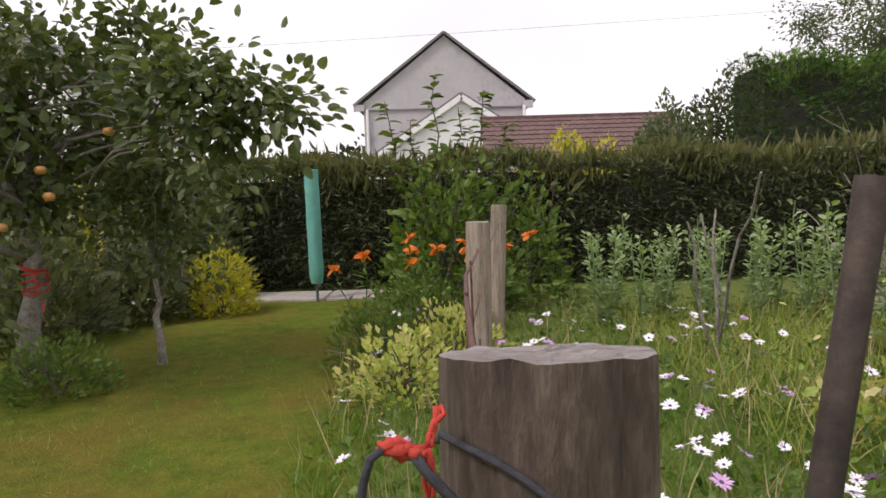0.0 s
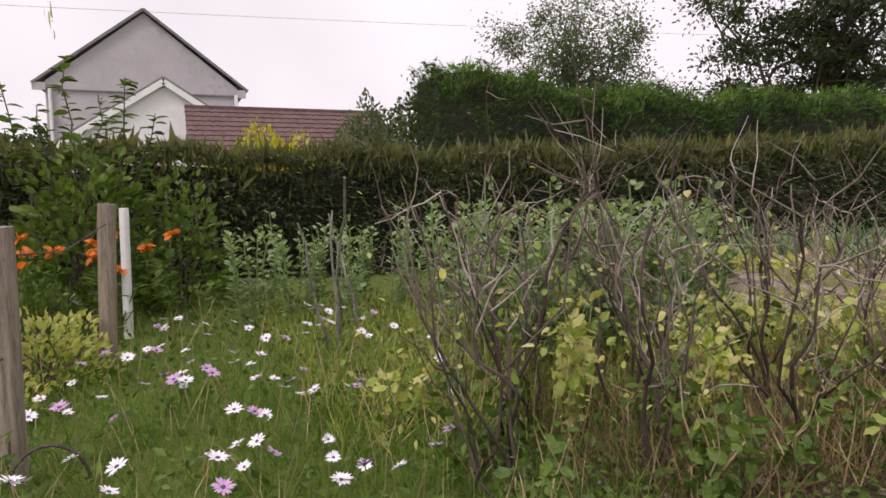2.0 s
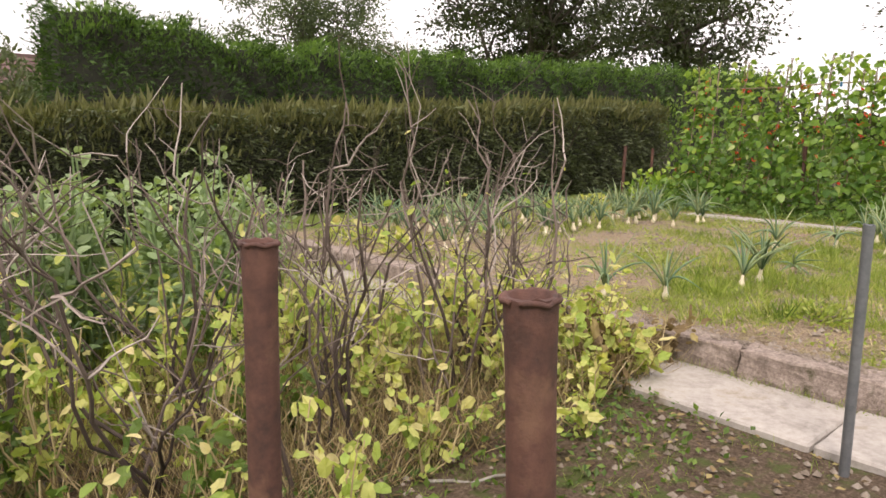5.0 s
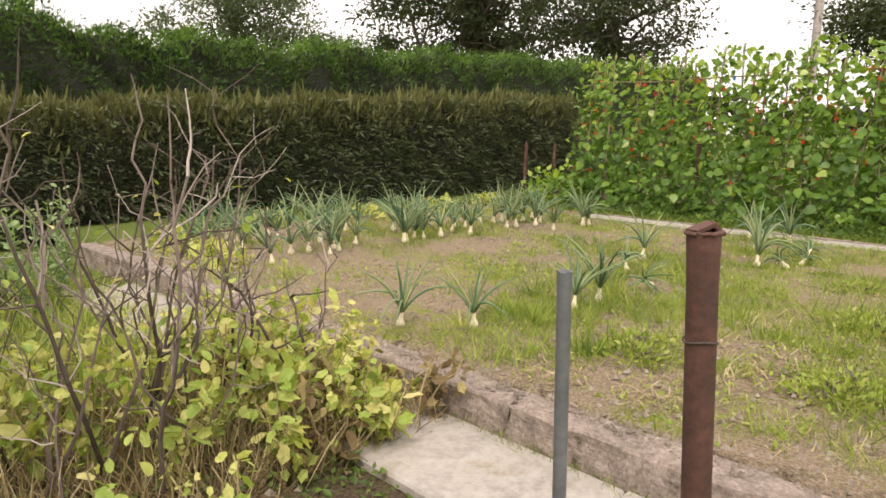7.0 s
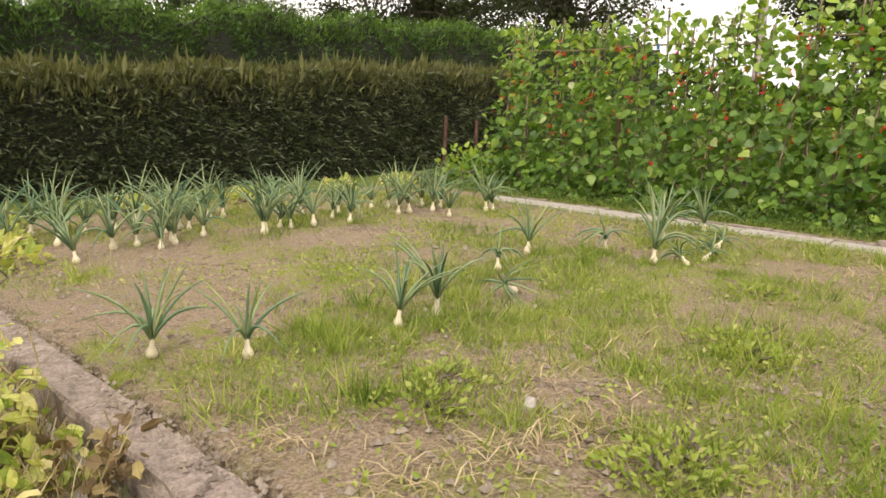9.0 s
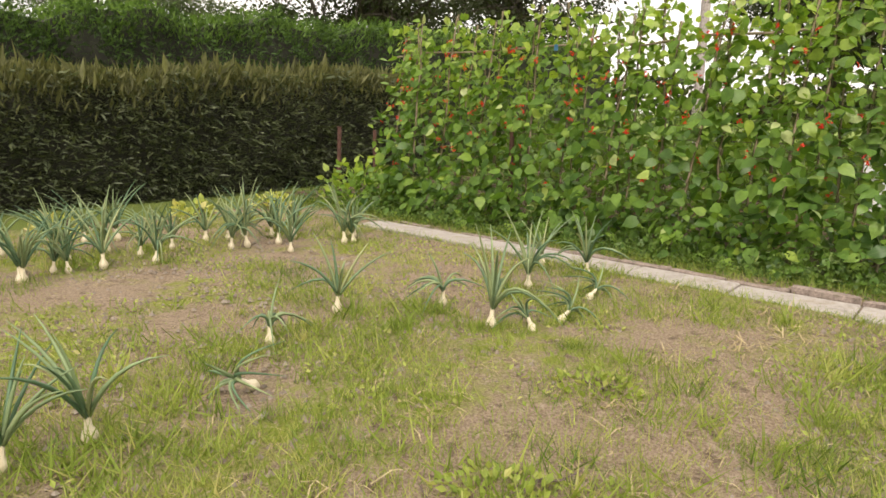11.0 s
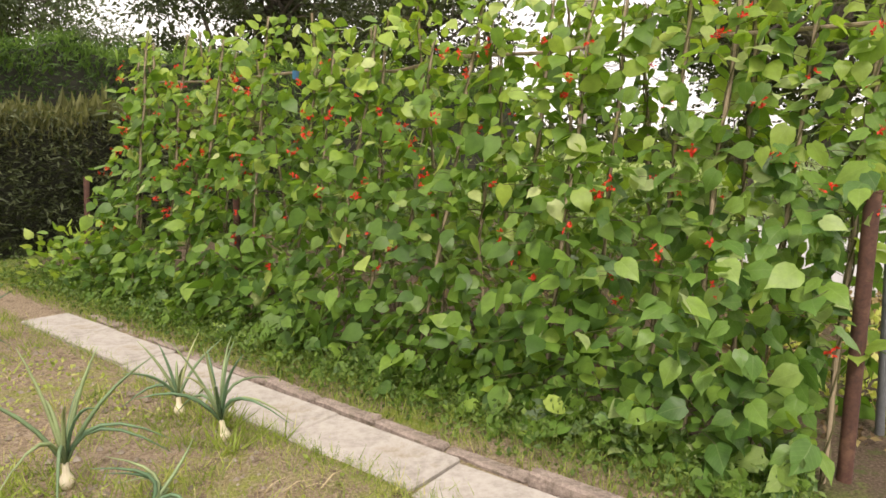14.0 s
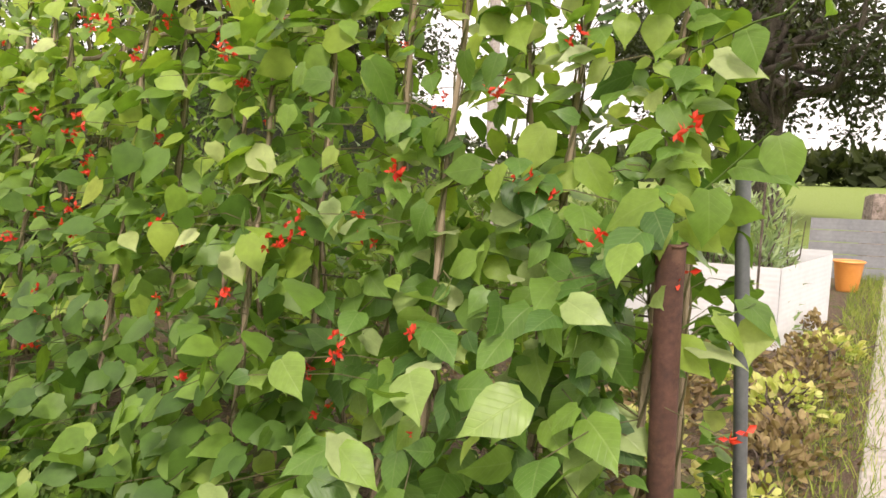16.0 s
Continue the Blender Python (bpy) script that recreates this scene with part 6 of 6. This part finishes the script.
front = [c for c in canes if c[1] == 0]
back = [c for c in canes if c[1] == 1]
for i, (pc, side) in enumerate(front + back):
    base = tuple(pc[0])
    bp = thing("runner_bean_plant", "runner bean vine with heart-shaped leaves and scarlet flowers", "plant", base, "row of runner beans")
    gs, gl, gf = Geo(850 + i), Geo(900 + i), Geo(950 + i)
    r = gl.r
    s = np.linspace(0, 1, 40)
    axis_p = np.stack([np.interp(s, np.linspace(0, 1, 9), pc[:, q]) for q in range(3)], 1)
    for ph in (0, 2.6):
        an = s * 34 + ph
        gs.tube(axis_p + 0.016 * np.stack([np.cos(an), np.sin(an), np.zeros(40)], 1), 0.0045, 4, cap=False)
    single = side == 0 and pc[0][1] < 0.6
    n = (240 if single else 205) if side == 0 else (270 if pc[0][1] < 3.2 else 170)
    far = pc[0][1] > 4.5
    u = r.beta(0.95, 1.05 if side == 0 else 0.8, n) * 1.06
    pos0 = np.stack([np.interp(np.minimum(u, 1), np.linspace(0, 1, 9), pc[:, q]) for q in range(3)], 1)
    pos0[:, 2] = np.maximum(pos0[:, 2] + np.where(u > 1, (u - 1) * 5, 0), 0.06)
    sgn = -1.0 if side == 0 else 1.0
    spread = (0.08 + 0.36 * (1 - u) ** 1.5) * (1 + 0.35 * np.sin(u * 14 + i * 1.7))
    pos0[:, 0] += sgn * np.abs(r.normal(size=n)) * spread * 0.85 - sgn * 0.05
    pos0[:, 1] += r.normal(size=n) * 0.17
    if pc[0][1] < -0.2:
        pos0[:, 1] = np.maximum(pos0[:, 1], -0.52 + 0.06 * r.rand(n))
        low = (pos0[:, 0] < 15.25) & (pos0[:, 2] < 1.45)
        pos0[low, 1] = np.maximum(pos0[low, 1], -0.36 + 0.05 * r.rand(low.sum()))
    wild = np.where(r.rand(n) < 0.3, 1.9, 1.0)
    out = np.stack([np.full(n, sgn * 0.6) + r.normal(size=n) * 0.55 * wild, r.normal(size=n) * 0.85, -0.5 + r.normal(size=n) * 0.45 * wild], 1)
    upv = np.stack([np.full(n, sgn * 0.55) + r.normal(size=n) * 0.45 * wild, r.normal(size=n) * 0.5 * wild, 0.85 + r.normal(size=n) * 0.35 * wild], 1)
    pos0[:, 0] = np.where(side == 0, np.maximum(pos0[:, 0], 14.6 + 0.1 * r.rand(n)), pos0[:, 0])
    size = (0.06 + 0.125 * r.beta(1.4, 2.0, n)) * (1.1 - 0.22 * u)
    tint = np.clip(r.beta(1.6, 2.0, n) * 0.7 + 0.6 * np.clip(u - 0.4, 0, 1) - 0.08 + 0.45 * (r.rand(n) > 0.94), 0, 1)
    for j in range(0, n, 3):
        q = axis_p[int(min(39, u[j] * 39))]
        gs.tube([q, (q + pos0[j]) / 2 + (0, 0, 0.03), pos0[j]], 0.002, 3, cap=False)
    if single:
        for j in range(n):
            lf = new("leaf", HEART_MESHES["young" if u[j] + 0.18 * r.normal() > 0.68 else "mature"][j % 4])
            under(lf, bp)
            lf.matrix_basis = leaf_pose(pos0[j], out[j], upv[j], size[j])
    else:
        gl.scatter(HEART, pos0, out, upv, size, tint)
        under(gl.ob("leaves", L_BEAN, smooth=True, kind="stuff"), bp)
    m = 5 if side == 0 else 2
    for j in range(m):
        uu = r.uniform(0.25, 0.9)
        q = np.array([np.interp(uu, np.linspace(0, 1, 9), pc[:, z]) for z in range(3)]) + np.array([sgn * r.uniform(0.1, 0.22 + 0.2 * (1 - uu)), r.normal() * 0.12, 0])
        gs.tube([axis_p[int(uu * 39)], q], 0.0018, 3, cap=False)
        for b in range(r.randint(2, 6)):
            c0 = q + r.normal(size=3) * 0.02
            d = rnd_dir(r, 5)
            gf.scatter(LEAF, np.tile(c0, (5, 1)), d, rnd_dir(r, 5), r.uniform(0.018, 0.032, 5), r.rand(5))
    under(gs.ob("vine", VINE, kind="stuff"), bp)
    under(gf.ob("scarlet_flowers", L_RED, kind="stuff"), bp)

sp = thing("bean_sprig", "trailing bean sprig with large pale leaves at the row's end", "plant", (15.2, -0.5, 1.0))
g = Geo(980)
r = g.r
for a, b in (((15.2, -0.46, 1.5), (15.25, -0.72, 1.75)), ((15.25, -0.48, 1.9), (15.3, -0.78, 2.1)), ((15.2, -0.5, 0.7), (15.35, -0.85, 0.62)), ((15.2, -0.5, 1.2), (15.3, -0.7, 1.3))):
    p = bent(r, a, b, 5, 0.05)
    g.tube(p, 0.003, 4)
    for j in range(6):
        lf = new("leaf", HEART_MESHES["young"][j % 4])
        under(lf, sp)
        lf.matrix_basis = leaf_pose(p[j % 5] + r.normal(size=3) * 0.04, np.array([-0.4, -0.5, -0.5]) + r.normal(size=3) * 0.5, np.array([-0.7, -0.1, 0.8]) + r.normal(size=3) * 0.4, r.uniform(0.09, 0.15))
under(g.ob("vine", L_LUSH), sp)

# low growth at the foot of the beans
g = Geo(990)
r = g.r
n = 1300
y = -0.4 + 7.4 * r.rand(n)
u = r.rand(n)
g.scatter(HEART, np.stack([14.75 + 0.5 * r.rand(n) - 0.25 * (u < 0.3), y, 0.02 + 0.5 * u ** 1.3], 1), np.stack([-0.7 + r.normal(size=n) * 0.5, r.normal(size=n) * 0.7, -0.3 + r.normal(size=n) * 0.4], 1), np.stack([np.full(n, -0.7), r.normal(size=n) * 0.4, np.full(n, 0.9)], 1), r.uniform(0.05, 0.12, n), r.beta(2, 2.2, n) * 0.75)
tagged(g.ob("bean_undergrowth", L_BEAN, smooth=True), "thick low bean leaves at the foot of the row", "plants", kind="stuff")
g = Geo(992)
r = g.r
n = 12000
y = -0.45 + 8.2 * r.rand(n)
g.scatter(LEAF, np.stack([14.25 + 0.75 * r.beta(1.5, 1.2, n), y, 0.01 + (0.08 + 0.3 * r.rand(n) * np.abs(np.sin(y * 2.3))) * r.rand(n) ** 1.1], 1), rnd_dir(r, n, 0.5), rnd_dir(r, n, 1.0), r.uniform(0.02, 0.055, n), r.beta(2, 2, n))
tagged(g.ob("path_edge_weeds", L_LUSH), "fine green weeds along the edging stones", "plants", kind="stuff")
n = 9000
grass_patch("path_edge_grass", "grass strip between edging stones and beans", 994, np.stack([14.22 + 0.6 * r.rand(n), -0.5 + 9 * r.rand(n), np.full(n, -0.005)], 1), 0.11, L_GRASS, 0.45)
shrub("bean_end_clump", "spreading bean foliage at the far end of the row", (15.1, 6.9, 0.0), 0.7, 0.75, L_BEAN, HEART, 0.1, 380, 996, stems=4)

# ---- plot beyond the beans ----
def corrugated(name, label, a, b, z0, z1, mat, waves, horizontal=False, category="sheet", depth=0.5):
    """A box of corrugated sheet between a and b, with ribs, thickness and a capped top."""
    p = thing(name, label, category, (a[0], a[1], 0))
    a, b = np.array([*a, 0.0]), np.array([*b, 0.0])
    d = unit(b - a)
    nrm = np.array([-d[1], d[0], 0])
    g = Geo(1)
    L = np.linalg.norm(b - a)
    k = waves * 6
    s = np.linspace(0, 1, k + 1)
    w = 0.0006 * np.sin(s * waves * 2 * math.pi)
    v = []
    for off in (0, 0.006):
        for q, ww in zip(s, w):
            if horizontal:
                v += [a + nrm * (ww + off) + (0, 0, z0 + (z1 - z0) * q), b + nrm * (ww + off) + (0, 0, z0 + (z1 - z0) * q)]
            else:
                v += [a + d * L * q + nrm * (ww + off) + (0, 0, z0), a + d * L * q + nrm * (ww + off) + (0, 0, z1)]
    f = []
    for o in (0, 2 * (k + 1)):
        for j in range(k):
            i0 = o + 2 * j
            f += [(i0, i0 + 1, i0 + 3), (i0, i0 + 3, i0 + 2)]
    g.add(v, f)
    under(g.ob("ribbed_sheet", mat, smooth=True), p)
    return p


for i, (a, b, z1) in enumerate([((20.0, 1.2), (20.16, -0.18), 0.78), ((21.6, 1.2), (21.75, -0.48), 0.82), ((21.75, -0.48), (20.16, -0.18), 0.78), ((21.6, 1.2), (20.0, 1.2), 0.78)]):
    corrugated("raised_bed_side", "white corrugated sheet side of a raised bed", a, b, -0.03, z1, CORR, 16, True, "raised bed")
for i in range(5):
    corrugated("sheet_stack", "grey corrugated sheets stacked beside the path", (25.6 + 0.03 * i, 0.1), (26.2 + 0.03 * i, -2.4), 0.0 + 0.19 * i, 0.18 + 0.19 * i, CORR_GREY, 3, True)
bk = thing("orange_bucket", "orange plastic tub beside the white raised bed", "bucket", (24.45, -0.53, 0))
g = Geo(5)
g.tube([(24.45, -0.53, -0.01), (24.45, -0.53, 0.02), (24.45, -0.53, 0.4), (24.45, -0.53, 0.42)], [0.13, 0.14, 0.19, 0.2], 16)
under(g.ob("body", ORANGE, smooth=True), bk)
g = Geo(6)
an = np.linspace(0, 2 * math.pi, 17)
g.tube(np.stack([24.45 + 0.2 * np.cos(an), -0.53 + 0.2 * np.sin(an), np.full(17, 0.42)], 1), 0.012, 6)
under(g.ob("rim", ORANGE), bk)
st = thing("stone_block", "upright weathered grey stone by the sheets", "stone", (27.95, -0.8, 0))
sb = new("block", slab_mesh("block", 0.5, 0.4, 1.3, KERB, 0.03, 3, 77))
sb.parent = st
sb.matrix_basis = pose(0, 0, 1.27, 4, 8, 20)
r = np.random.RandomState(1000)
for i in range(16):
    x, y = 16.6 + (i % 8) * 0.6 + r.normal() * 0.1, -0.5 + (i // 8) * 0.75 + r.normal() * 0.12
    shrub("potato_plant", "withered yellow-brown potato plant on bare soil", (x, y, 0), 0.3, r.uniform(0.15, 0.34), L_YELLOW if i % 3 == 0 else L_DEAD, OVAL, 0.065, 190, 1010 + 3 * i, stems=5)
for i in range(14):
    x, y = 20.8 + (i % 2) * 0.5 + r.normal() * 0.1, 0.02 + (i // 2) * 0.17
    shrub("tomato_plant", "pale green leafy plant in the raised bed", (x, y, 0), 0.3, r.uniform(1.3, 1.7), L_BROAD, SLIM, 0.17, 220, 1070 + 3 * i, stems=4)
ck = thing("marker_cane", "thin dark cane with a red tie in the raised bed", "cane", (18.6, -0.22, 0))
g = Geo(7)
g.tube([(18.6, -0.22, -0.02), (18.62, -0.22, 1.75)], 0.009, 6)
under(g.ob("cane", WOOD_DARK), ck)
g = Geo(8)
n = 4200
g.scatter(LEAF, np.stack([r.uniform(15.6, 21.5, n), r.uniform(-1.0, 4.5, n), 0.01 + 0.05 * r.rand(n)], 1), rnd_dir(r, n), rnd_dir(r, n, 1.5), r.uniform(0.03, 0.08, n), r.rand(n))
tagged(g.ob("dead_leaves", L_DEAD), "withered brown leaves on the soil", "litter", kind="stuff")
grass_patch("far_path_grass", "dry grass beside the far path", 1100, np.stack([r.uniform(16, 27, 3000), r.uniform(-1.05, -0.6, 3000), np.zeros(3000)], 1), 0.16, L_GRASS, 0.4)
for i, (x, y, h) in enumerate([(24, 9.5, 2.4), (27, 8, 1.8), (22, 11, 2.6), (18.6, 2.0, 1.2), (18.9, 3.6, 1.4), (18.7, 5.2, 1.3), (19.0, 6.8, 1.5), (22.5, 2.6, 1.5), (23.0, 4.6, 1.7)]):
    shrub("plot_shrub", "green shrub beyond the vegetable plot", (x, y, 0), 1.4, h, L_LUSH, LEAF, 0.15, 1100, 1120 + 3 * i)
